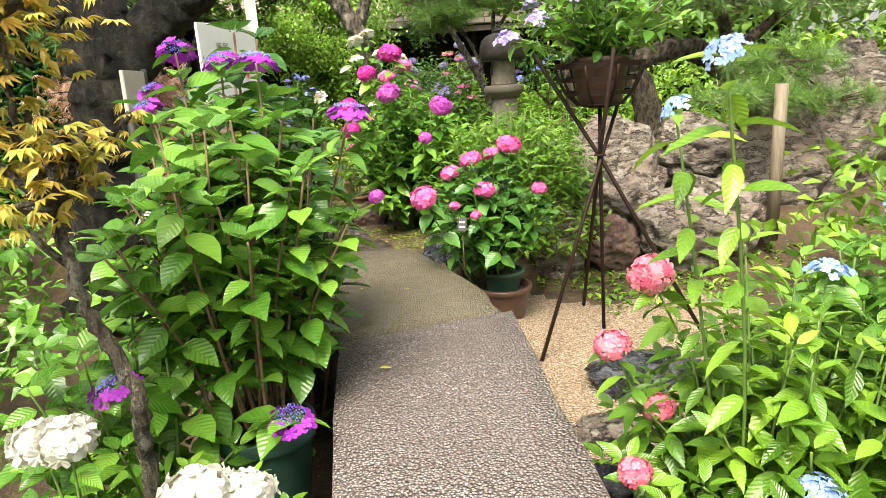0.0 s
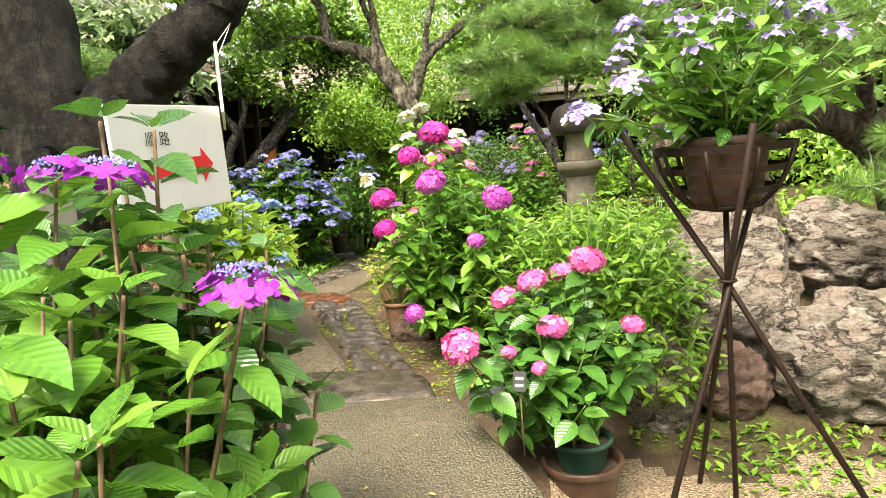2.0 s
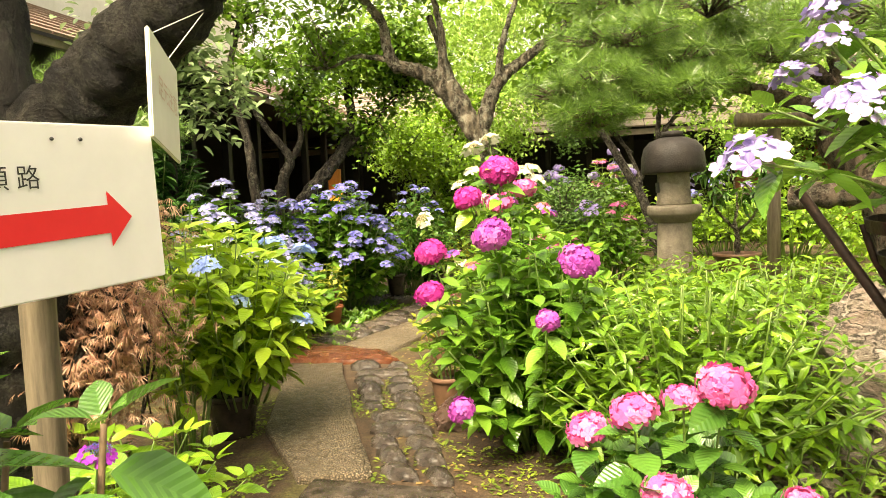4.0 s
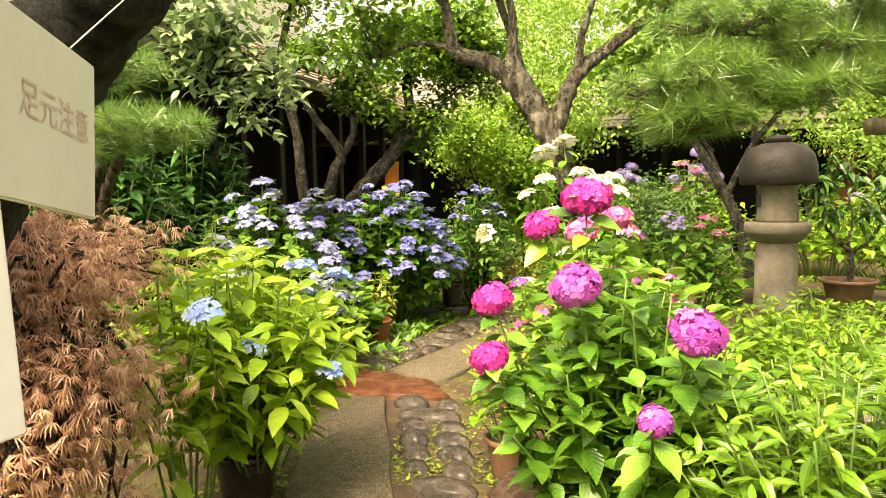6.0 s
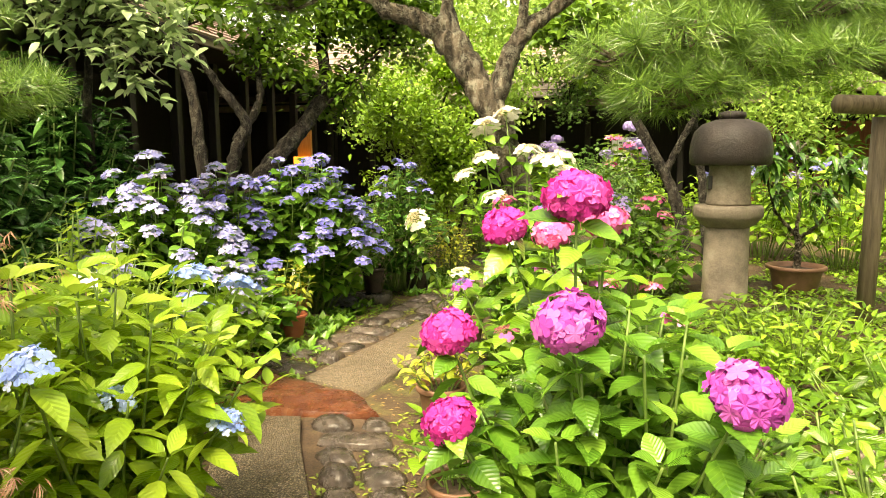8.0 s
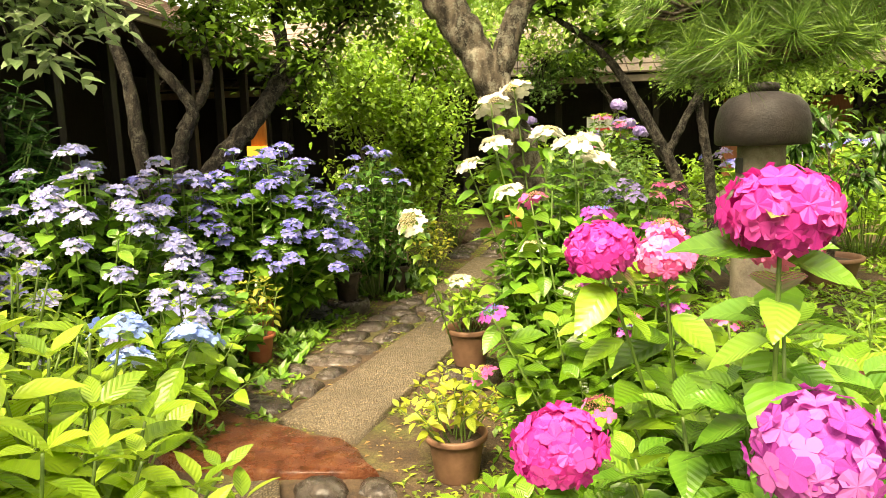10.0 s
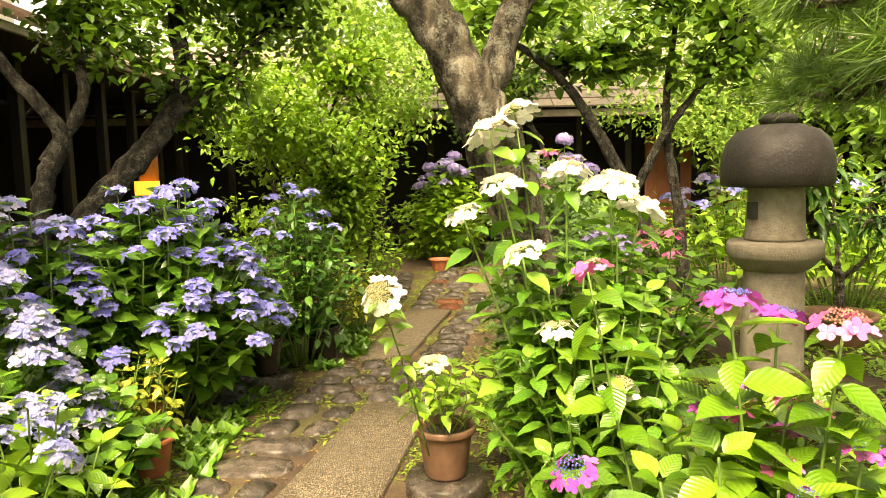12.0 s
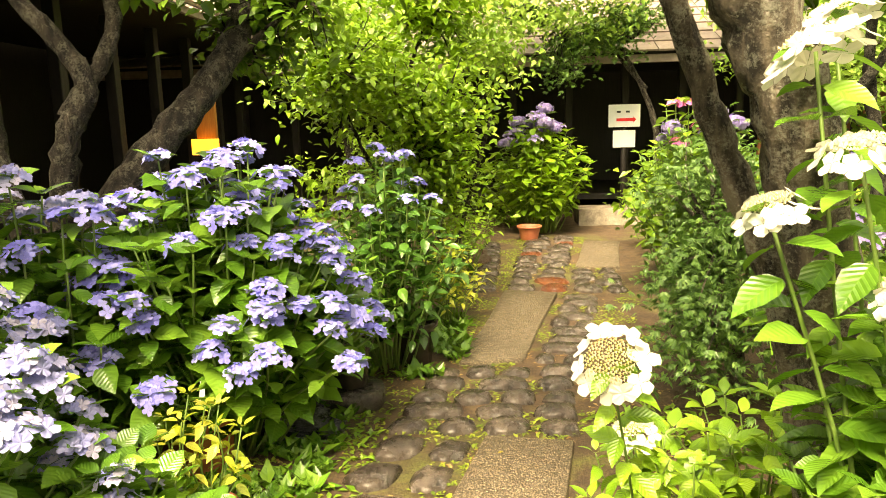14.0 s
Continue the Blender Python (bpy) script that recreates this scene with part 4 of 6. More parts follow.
# ---- iron basket stand ----
def basket_stand(x, y):
    z = -0.31
    ob = thing("basket_stand", (x, y, z), "rusted iron tripod plant stand with a strap basket", "plant stand")
    top, cross = 1.27 - z, 0.77 - z
    for k, (fx, fy) in enumerate(((-0.42, -0.38), (0.55, -0.3), (0.0, 0.52))):
        a, b = Vector((fx, fy, 0)), Vector((-fx * 0.62, -fy * 0.62, top + 0.08))
        q = a.lerp(b, cross / (top + 0.08))
        off = Vector((0.012 * math.cos(k * 2.1), 0.012 * math.sin(k * 2.1), 0))
        part("leg", tubes("leg", [([a, Vector((0, 0, cross)) + off, b], [0.012, 0.012, 0.012])], IRON, 8), ob)
    part("centre_pole", tubes("centre_pole", [([(0.03, 0.06, 0.0), (0, 0, cross), (0, 0, top - 0.2)], [0.011] * 3)], IRON, 8), ob)
    ring = [(0.03 * math.cos(a), 0.03 * math.sin(a), cross) for a in np.linspace(0, 6.283, 13)]
    part("tie", tubes("tie", [(ring, [0.006] * 13)], IRON, 5), ob)
    basket = part("basket", tubes("basket", [([(0.13 * math.cos(a), 0.13 * math.sin(a), top - 0.21) for a in np.linspace(0, 6.283, 25)], [0.008] * 25)], IRON, 5), ob)
    for r, dz, w in ((0.25, 0.0, 0.014), (0.225, -0.075, 0.011), (0.185, -0.15, 0.011)):
        bm = bmesh.new()
        bmesh.ops.create_cone(bm, segments=32, radius1=r * 0.98, radius2=r, depth=w * 2, cap_ends=False, matrix=Matrix.Translation((0, 0, top + dz)))
        bmesh.ops.solidify(bm, geom=bm.faces[:], thickness=0.004)
        part_bm("hoop", bm, IRON, basket)
    for k in range(9):
        a = 2 * math.pi * k / 9
        c, s = math.cos(a), math.sin(a)
        part("strap", tubes("strap", [([(q * c, q * s, top + dz) for q, dz in ((0.25, 0.0), (0.228, -0.075), (0.19, -0.15), (0.13, -0.21), (0.02, -0.23))], [0.009] * 5)], IRON, 4), basket)
    return ob


entrance(basket_stand(0.83, 4.42))
entrance(pot("flower_pot", "brown pot sitting in the iron basket", 0.83, 4.42, 1.055, 0.165, 0.26, POT_BROWN))


# ---- signs ----
def flat_box(name, sx, sy, sz, mat, parent, m, label="", bevel=0.003):
    bm = bmesh.new()
    bmesh.ops.create_cube(bm, size=1, matrix=Matrix.Diagonal((sx, sy, sz, 1)))
    if bevel:
        bmesh.ops.bevel(bm, geom=bm.edges[:], offset=bevel, segments=2, affect="EDGES")
    ob = part_bm(name, bm, mat, parent, label)
    ob.matrix_basis = m
    return ob


def strokes(name, lines, mat, parent, thick, m, label=""):
    """Flat strokes of ink, each from (x, z) to (x, z)."""
    v, f = [], []
    for x0, z0, x1, z1 in lines:
        d = Vector((x1 - x0, z1 - z0)).normalized()
        px, pz = -d.y * thick / 2, d.x * thick / 2
        k = len(v)
        v += [(x0 + px, 0, z0 + pz), (x1 + px, 0, z1 + pz), (x1 - px, 0, z1 - pz), (x0 - px, 0, z0 - pz)]
        f.append((k, k + 1, k + 2, k + 3))
    return part(name, mesh_of(name, v, f, mat), parent, m, label)


def arrow(parent, length, thick, m):
    h, t = length / 2, thick / 2
    v = [(-h, 0, -t), (h - thick * 1.0, 0, -t), (h - thick * 1.0, 0, -t * 2.0), (h, 0, 0), (h - thick * 1.0, 0, t * 2.0), (h - thick * 1.0, 0, t), (-h, 0, t)]
    return part("arrow", mesh_of("arrow", v, [(0, 1, 2, 3, 4, 5, 6)], RED_INK), parent, m, "red arrow pointing right")


def written(parent, text, size, m):
    c = bpy.data.curves.new("writing", "FONT")
    c.body, c.size, c.align_x, c.align_y = text, size, "CENTER", "CENTER"
    c.materials.append(BLACK_INK)
    ob = new("writing", c)
    ob.parent = parent
    ob.matrix_basis = m @ Matrix.Rotation(math.pi / 2, 4, "X")
    return ob


def route_sign():
    left, right = Vector((-1.045, 4.155)), Vector((-0.935, 4.69))
    mid, along = (left + right) / 2, (right - left)
    w, h = along.length, 0.345
    ob = thing("route_sign", (mid.x, mid.y, ground_height(mid.x, mid.y)), "white laminated route sign with a red arrow on a wooden stake", "sign")
    z = 1.25 - ob.location.z
    m = Matrix.Translation((0, 0, z)) @ Matrix.Rotation(math.atan2(along.y, along.x), 4, "Z") @ Matrix.Rotation(radians(-2.3), 4, "Y")
    board = flat_box("board", w, 0.012, h, WHITE_BOARD, ob, m)
    front = lambda x, zz: Matrix.Translation((x, -0.0085, zz))
    arrow(board, 0.33, 0.06, front(0.025, -0.03) @ Matrix.Rotation(radians(-1), 4, "Y"))
    written(board, "順 路", 0.05, front(-0.075, 0.062))
    for dx in (0.015, 0.08):
        lathe("tack", [(0.004, 0), (0.004, 0.003), (0.001, 0.004)], BLACK_INK, board, sides=8).matrix_basis = front(dx, 0.14) @ Matrix.Rotation(math.pi / 2, 4, "X")
    part("stake", tubes("stake", [(curve_points([(-0.075, 0.03, 0), (-0.07, 0.02, z * 0.6), (-0.055, 0.01, z + 0.1)], 4), [0.034] * 9)], BARK_POLE, 10, 0.06), ob, None, "weathered round wooden stake")
    return ob


route_sign()


def hanging_board():
    ob = thing("hanging_board", (-0.967, 4.796, 1.38), "weathered white board hung by a string from the branch", "sign")
    m = Matrix.Translation((0, 0, 0.13)) @ Matrix.Rotation(radians(113), 4, "Z") @ Matrix.Rotation(radians(7.7), 4, "Y")
    board = flat_box("board", 0.317, 0.01, 0.255, PAPER_OLD, ob, m)
    ink = written(board, "足元注意", 0.056, Matrix.Translation((0.02, -0.0065, 0.01)))
    ink.data.materials[0] = FADED_INK
    part("string", tubes("string", [([(0.04, -0.09, 0.27), (-0.06, 0.33, 0.44)], [0.0014, 0.0014]), ([(-0.04, 0.09, 0.25), (-0.06, 0.33, 0.44)], [0.0014, 0.0014])], PAPER_OLD, 4), ob)


hanging_board()


def notice_panel():
    """A pale panel with a dark edge strip, on a post beside the old tree."""
    x, y = -1.52, 4.54
    z = ground_height(x, y)
    ob = thing("notice_panel", (x, y, z), "pale cream notice panel with dark edge strips on a post", "sign")
    m = Matrix.Translation((0, 0, 1.145 - z)) @ Matrix.Rotation(radians(88), 4, "Z")
    panel = flat_box("panel", 0.24, 0.02, 0.2, PANEL_GREY, ob, m)
    flat_box("edge_strip", 0.016, 0.03, 0.22, BLACK_INK, panel, Matrix.Translation((0.108, -0.006, 0)))
    flat_box("edge_strip", 0.24, 0.03, 0.014, BLACK_INK, panel, Matrix.Translation((0, -0.007, -0.107)))
    part("post", tubes("post", [([(-0.04, 0, 0), (-0.04, 0, 1.2 - z)], [0.025, 0.025])], SHADED_WOOD, 8), ob)


notice_panel()


def wall_sign(x, y, z):
    ob = thing("wall_sign", (x, y, z), "white route notice with a red arrow on the dark wall", "sign")
    a = flat_box("board", 0.48, 0.012, 0.34, WHITE_BOARD, ob, Matrix.Translation((0, 0, 0.18)))
    arrow(a, 0.3, 0.045, Matrix.Translation((0.03, -0.0085, -0.06)))
    for x in (-0.085, 0.05):
        strokes("character", [(x - 0.03, 0.06, x + 0.03, 0.06)], BLACK_INK, a, 0.03, Matrix.Translation((0, -0.0085, 0)))
    flat_box("lower_board", 0.34, 0.012, 0.26, WHITE_BOARD, ob, Matrix.Translation((0, 0, -0.17)))


# ---- buildings ----
def tiled_roof(parent, origin, along, up, mat, cols, rows, w, l):
    """Overlapping flat tiles as separate pieces: along and up are unit vectors, origin the low corner."""
    bm = bmesh.new()
    bmesh.ops.create_cube(bm, size=1, matrix=Matrix.Diagonal((w * 0.97, l * 1.12, 0.03, 1)))
    me = bpy.data.meshes.new("roof_tile")
    bm.to_mesh(me)
    bm.free()
    me.materials.append(mat)
    a, u = Vector(along), Vector(up)
    nrm = a.cross(u)
    if nrm.z < 0:
        nrm = -nrm
    rot = Matrix((a, u, nrm)).transposed().to_4x4()
    for j in range(rows):
        for i in range(cols):
            p = Vector(origin) + a * (w * (i + 0.5)) + u * (l * (j + 0.5)) + nrm * 0.03
            part("roof_tile", me, parent, Matrix.Translation(p) @ rot @ Matrix.Rotation(radians(-3.5), 4, "X"))


def solid(name, lo, hi, mat, parent, label="", bevel=0.006):
    bm = bmesh.new()
    c, s = [(a + b) / 2 for a, b in zip(lo, hi)], [b - a for a, b in zip(lo, hi)]
    bmesh.ops.create_cube(bm, size=1, matrix=Matrix.Translation(c) @ Matrix.Diagonal((*s, 1)))
    if bevel:
        bmesh.ops.bevel(bm, geom=bm.edges[:], offset=bevel, segments=1, affect="EDGES")
    return part_bm(name, bm, mat, parent, label)


def back_building():
    ob = thing("garden_house", (0, 0, 0), "low timber house in painted-on shade with a grey-brown roof beyond the garden", "house", kind="structure")
    x0, x1, y = -9.0, 9.0, 20.2
    # wall, floor and posts carry the eave shade in their near-black colour
    solid("wall", (x0, y + 2.6, -0.05), (x1, y + 2.8, 4.0), SHADED_WOOD, ob)
    solid("veranda_floor", (x0, y - 0.3, 0.25), (x1, y + 2.59, 0.35), SHADED_WOOD, ob)
    solid("side_wall", (x0, y, -0.05), (x0 + 0.2, y + 2.59, 2.5), SHADED_WOOD, ob)
    solid("side_wall", (x1 - 0.2, y, -0.05), (x1, y + 2.59, 2.5), SHADED_WOOD, ob)
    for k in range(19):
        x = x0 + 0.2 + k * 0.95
        solid("post", (x, y - 0.1, -0.05), (x + 0.12, y - 0.004, 2.5), SHADED_WOOD, ob)
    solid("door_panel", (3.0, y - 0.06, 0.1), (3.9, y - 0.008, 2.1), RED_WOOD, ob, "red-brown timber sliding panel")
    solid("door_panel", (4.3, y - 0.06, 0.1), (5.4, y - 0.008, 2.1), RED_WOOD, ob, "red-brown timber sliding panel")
    solid("eave_beam", (x0, y - 1.25, 2.42), (x1, y - 1.13, 2.54), ROOF_GREY, ob, "pale eave edge")
    solid("eave_board", (x0, y - 1.12, 2.55), (x1, y + 2.59, 2.6), SHADED_WOOD, ob)
    s = Vector((0, 0.88, 0.46)).normalized()
    tiled_roof(ob, (x0, y - 1.3, 2.56), (1, 0, 0), s, ROOF_GREY, 36, 10, 0.5, 0.36)
    solid("step_stone", (-0.2, 18.7, -0.05), (1.1, 19.3, 0.22), LANTERN_STONE, ob, "grey stone entrance step")


back_building()
wall_sign(0.5, 18.85, 1.45)
stand = thing("sign_post", (0.5, 18.9, -0.04), "dark wooden post behind the route notice", "post")
part("post", tubes("post", [([(0, 0, 0), (0, 0, 1.85)], [0.04, 0.04])], SHADED_WOOD, 8), stand)


def side_building():
    ob = thing("side_house", (0, 0, 0), "timber house darkened by painted shade with brown tiled eaves along the garden", "house", kind="structure")
    x, y0, y1 = -5.7, 7.0, 20.0
    # the dark open interior is partly painted: shade is in the timber colour
    solid("wall", (x - 2.6, y0, -0.05), (x - 2.4, y1, 4.1), SHADED_WOOD, ob)
    solid("end_wall", (x - 2.39, y0, -0.05), (x, y0 + 0.2, 2.8), SHADED_WOOD, ob)
    solid("end_wall", (x - 2.39, y1 - 0.2, -0.05), (x, y1, 2.8), SHADED_WOOD, ob)
    solid("veranda_floor", (x - 2.39, y0 + 0.21, 0.3), (x + 0.1, y1 - 0.21, 0.4), SHADED_WOOD, ob)
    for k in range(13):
        solid("post", (x + 0.004, y0 + 0.3 + k, -0.05), (x + 0.12, y0 + 0.42 + k, 2.8), SHADED_WOOD, ob)
    solid("eave_board", (x - 2.39, y0, 2.82), (x + 0.84, y1, 2.86), SHADED_WOOD, ob)
    solid("eave_edge", (x + 0.85, y0, 2.80), (x + 0.9, y1, 2.88), ROOF_GREY, ob, "pale eave edge")
    s = Vector((-0.9, 0, 0.42)).normalized()
    tiled_roof(ob, (x + 0.95, y0, 2.87), (0, 1, 0), s, ROOF_TILE, 29, 9, 0.45, 0.32)
    solid("upper_wall", (x - 3.2, y0, 4.15), (x - 3.0, y1, 6.5), PLASTER, ob, "pale plaster upper wall")


side_building()
# orange light on a wooden panel, imitated by an emissive block on an added stand
glow = Nodes("amber_glow")
glow.set((0.75, 0.30, 0.04), 0.6)
glow.bsdf.inputs["Emission Color"].default_value = (1.0, 0.42, 0.06, 1)
glow.bsdf.inputs["Emission Strength"].default_value = 0.7
lamp = thing("glowing_panel", (-5.15, 16.55, -0.05), "orange-lit wooden panel with a glowing block by the dark wall", "lantern")
solid("stand", (-0.13, -0.13, 0), (0.13, 0.13, 1.32), SHADED_WOOD, lamp)
solid("glow_box", (-0.13, -0.13, 1.325), (0.13, 0.13, 1.52), glow.mat, lamp, "amber block with the light on it put in as glow")
solid("back_panel", (-0.13, 0.06, 1.525), (0.13, 0.12, 1.98), ORANGE_WOOD, lamp, "orange wooden panel")


# ---- trees ----
def tree(name, label, mat, lines, radii, leaf_mat=None, crowns=(), leaf=(0.07, 0.04), kind="small", seed=1, droop=0.3, twigs=14, category="tree", fan=0):
    """lines: trunk and limbs in the world; crowns: (x, y, z, rx, ry, rz, leaves) clumps of foliage on twigs."""
    r = random.Random(seed)
    base = Vector(lines[0][0])
    ob = thing(name, base, label, category)
    ends = []
    for i, (line, (a, b)) in enumerate(zip(lines, radii)):
        pts = [Vector(p) - base for p in curve_points(line, 11, 0.006 + 0.03 * b, seed + i)]
        rad = taper(len(pts), a, b)
        rad = [q * (1 + 0.06 * math.sin(k * 1.3 + i)) for k, q in enumerate(rad)]
        if i == 0:
            rad[0] *= 1.35
        part("trunk" if i == 0 else "limb", tubes("limb", [(pts, rad)], mat, 22, 0.085), ob)
        ends += pts[len(pts) // 2:]
    leaves, thin = [], []
    for cx, cy, cz, rx, ry, rz, count in crowns:
        c = Vector((cx, cy, cz)) - base
        root = min(ends, key=lambda q: (q - c).length)
        for k in range(twigs):
            d = Vector((r.gauss(0, 1), r.gauss(0, 1), r.gauss(0, 1))).normalized() * (r.random() ** 0.45)
            tip = c + Vector((d.x * rx, d.y * ry, d.z * rz))
            bend = root.lerp(tip, 0.5) + Vector((r.uniform(-0.1, 0.1), r.uniform(-0.1, 0.1), r.uniform(0, 0.15)))
            line = curve_points([root, bend, tip], 4)
            thin.append((line, taper(len(line), 0.014, 0.003)))
            for q in range(count // twigs):
                t = r.uniform(0.35, 1.0) ** 0.8
                at = line[min(len(line) - 1, int(t * len(line)))] + Vector((r.gauss(0, 0.45) * rx / 2.2, r.gauss(0, 0.45) * ry / 2.2, r.gauss(0, 0.4) * rz / 2.2))
                dd = (r.gauss(0, 1), r.gauss(0, 1), r.uniform(-0.8, 0.4))
                s = r.uniform(0.7, 1.25)
                up = (r.uniform(-0.5, 0.5), r.uniform(-0.5, 0.5), 1)
                if fan:
                    axes = turned(dd, up)
                    for g in range(fan):
                        a = (g - (fan - 1) / 2) * 2.1 / fan
                        leaves.append((at, axes[:, 1] * math.cos(a) + axes[:, 0] * math.sin(a), up, leaf[0] * s * (1 - 0.28 * abs(a)), leaf[1] * s, droop))
                else:
                    leaves.append((at, dd, up, leaf[0] * s, leaf[1] * s, droop))
    if thin:
        tagged(part("twigwork", tubes("twigwork", thin, mat, 4), ob), kind="stuff")
    if leaves:
        tagged(part("crown", leaf_mesh("crown", leaves, leaf_mat, kind), ob), kind="stuff")
    return ob


def needle_template(seed, count=64, length=0.13):
    r = random.Random(seed)
    out = []
    for _ in range(count):
        a, lift = r.uniform(0, 6.283), r.uniform(0.1, 1.0)
        q = math.sqrt(max(0.0, 1 - (lift * 0.8) ** 2))
        d = np.array((q * math.cos(a), q * math.sin(a), lift * 0.8))
        side = np.cross(d, (r.uniform(-1, 1), r.uniform(-1, 1), r.uniform(-1, 1)))
        side /= np.linalg.norm(side) + 1e-9
        b = np.array((0, 0, r.uniform(-0.05, 0.03)))
        ln = length * r.uniform(0.75, 1.15)
        out.append((b - side * 0.0017, b + side * 0.0017, b + d * ln - np.array((0, 0, ln * 0.12))))
    return np.array(out).reshape(-1, 3)


NEEDLES = [needle_template(s) for s in range(4)]


def needle_mesh(name, tufts):
    """tufts: (place, direction, scale)."""
    verts = []
    for i, (p, d, s) in enumerate(tufts):
        rot = turned(d)[:, [0, 2, 1]]
        verts.append((NEEDLES[i % 4] * s) @ rot.T + np.asarray(p))
    v = np.concatenate(verts)
    return mesh_of(name, v, [(k, k + 1, k + 2) for k in range(0, len(v), 3)], NEEDLE)


def pine(name, label, lines, radii, pads, seed=1, scale=1.0):
    ob = tree(name, label, BARK_PINE, lines, radii, seed=seed, category="pine tree")
    base = Vector(lines[0][0])
    r = random.Random(seed)
    tufts, twigs = [], []
    ends = [Vector(p) - base for line in lines for p in curve_points(line, 5)]
    for cx, cy, cz, rx, ry, rz, count in pads:
        c = Vector((cx, cy, cz)) - base
        root = min(ends, key=lambda q: (q - c).length)
        for k in range(count):
            a, q = r.uniform(0, 6.283), math.sqrt(r.random())
            tip = c + Vector((rx * q * math.cos(a), ry * q * math.sin(a), rz * r.uniform(-1, 1) * (1.1 - q)))
            d = Vector((math.cos(a) * 0.8, math.sin(a) * 0.8, r.uniform(0.1, 1.0)))
            tufts.append((tip, d, scale * r.uniform(0.8, 1.25)))
            if k % 2 == 0:
                mid = c.lerp(tip, 0.5) + Vector((0, 0, -0.04))
                twigs.append(([c.lerp(root, 0.3) if k % 6 == 0 else c, mid, tip], [0.009, 0.007, 0.004]))
    tagged(part("twigwork", tubes("twigwork", twigs, BARK_PINE, 4), ob), kind="stuff")
    tagged(part("needle_mass", needle_mesh("needle_mass", tufts), ob), kind="stuff")
    return ob


tree("old_tree", "massive old tree with dark wrinkled wet bark", BARK_OLD,
     [[(-2.2, 5.4, -0.15), (-2.1, 5.32, 0.6), (-2.0, 5.3, 1.2), (-2.05, 5.3, 1.8), (-2.25, 5.4, 2.8), (-2.3, 5.5, 4.0)],
      [(-2.0, 5.3, 1.2), (-1.62, 5.25, 1.55), (-1.34, 5.2, 1.74), (-1.07, 5.13, 1.9), (-0.92, 5.1, 2.25), (-0.85, 5.2, 2.9)],
      [(-2.1, 5.35, 1.5), (-2.5, 5.2, 1.95), (-2.9, 5.1, 2.8)],
      [(-1.2, 5.17, 1.8), (-1.0, 5.35, 2.05), (-0.9, 5.6, 2.5)]],
     [(0.27, 0.15), (0.17, 0.055), (0.12, 0.05), (0.04, 0.015)], LEAF_TREE,
     [(-2.4, 4.7, 3.6, 0.9, 0.8, 0.4, 260), (-3.2, 4.8, 3.4, 0.9, 0.9, 0.5, 300), (-1.9, 5.0, 2.5, 0.3, 0.3, 0.2, 60)], (0.10, 0.06), "small", 3)
tree("plum_tree", "leaning old plum tree with grey lichened bark", BARK_GREY,
     [[(-0.62, 9.78, -0.05), (-0.70, 9.7, 0.8), (-0.88, 9.6, 1.5), (-1.10, 9.58, 1.98), (-1.36, 9.58, 2.38)],
      [(-0.66, 9.84, 0.3), (-0.76, 9.9, 0.94), (-0.95, 9.9, 1.42), (-1.15, 9.9, 1.95), (-1.5, 10.0, 3.0)],
      [(-1.32, 9.58, 2.3), (-1.55, 9.55, 2.42), (-1.75, 9.5, 2.5), (-1.85, 9.5, 2.9), (-2.2, 9.4, 3.3)],
      [(-1.32, 9.6, 2.3), (-1.30, 9.62, 2.65), (-1.4, 9.7, 3.2)],
      [(-0.98, 9.62, 1.85), (-0.82, 9.66, 2.25), (-0.55, 9.8, 2.5), (-0.1, 10.0, 2.85)],
      [(-0.8, 9.66, 2.27), (-0.75, 9.6, 2.6), (-0.5, 9.5, 3.2)],
      [(-1.7, 9.5, 2.5), (-2.1, 9.6, 2.6), (-2.5, 9.8, 2.55)]],
     [(0.085, 0.105), (0.055, 0.03), (0.075, 0.03), (0.05, 0.02), (0.075, 0.03), (0.04, 0.015), (0.03, 0.01)], LEAF_TREE,
     [(-2.1, 9.5, 3.3, 0.8, 0.7, 0.45, 1200), (-1.2, 9.7, 3.5, 0.9, 0.8, 0.4, 1000), (-0.1, 9.9, 3.0, 0.7, 0.6, 0.4, 900), (-2.6, 9.8, 2.8, 0.5, 0.5, 0.4, 600)], (0.085, 0.05), "lance", 5)
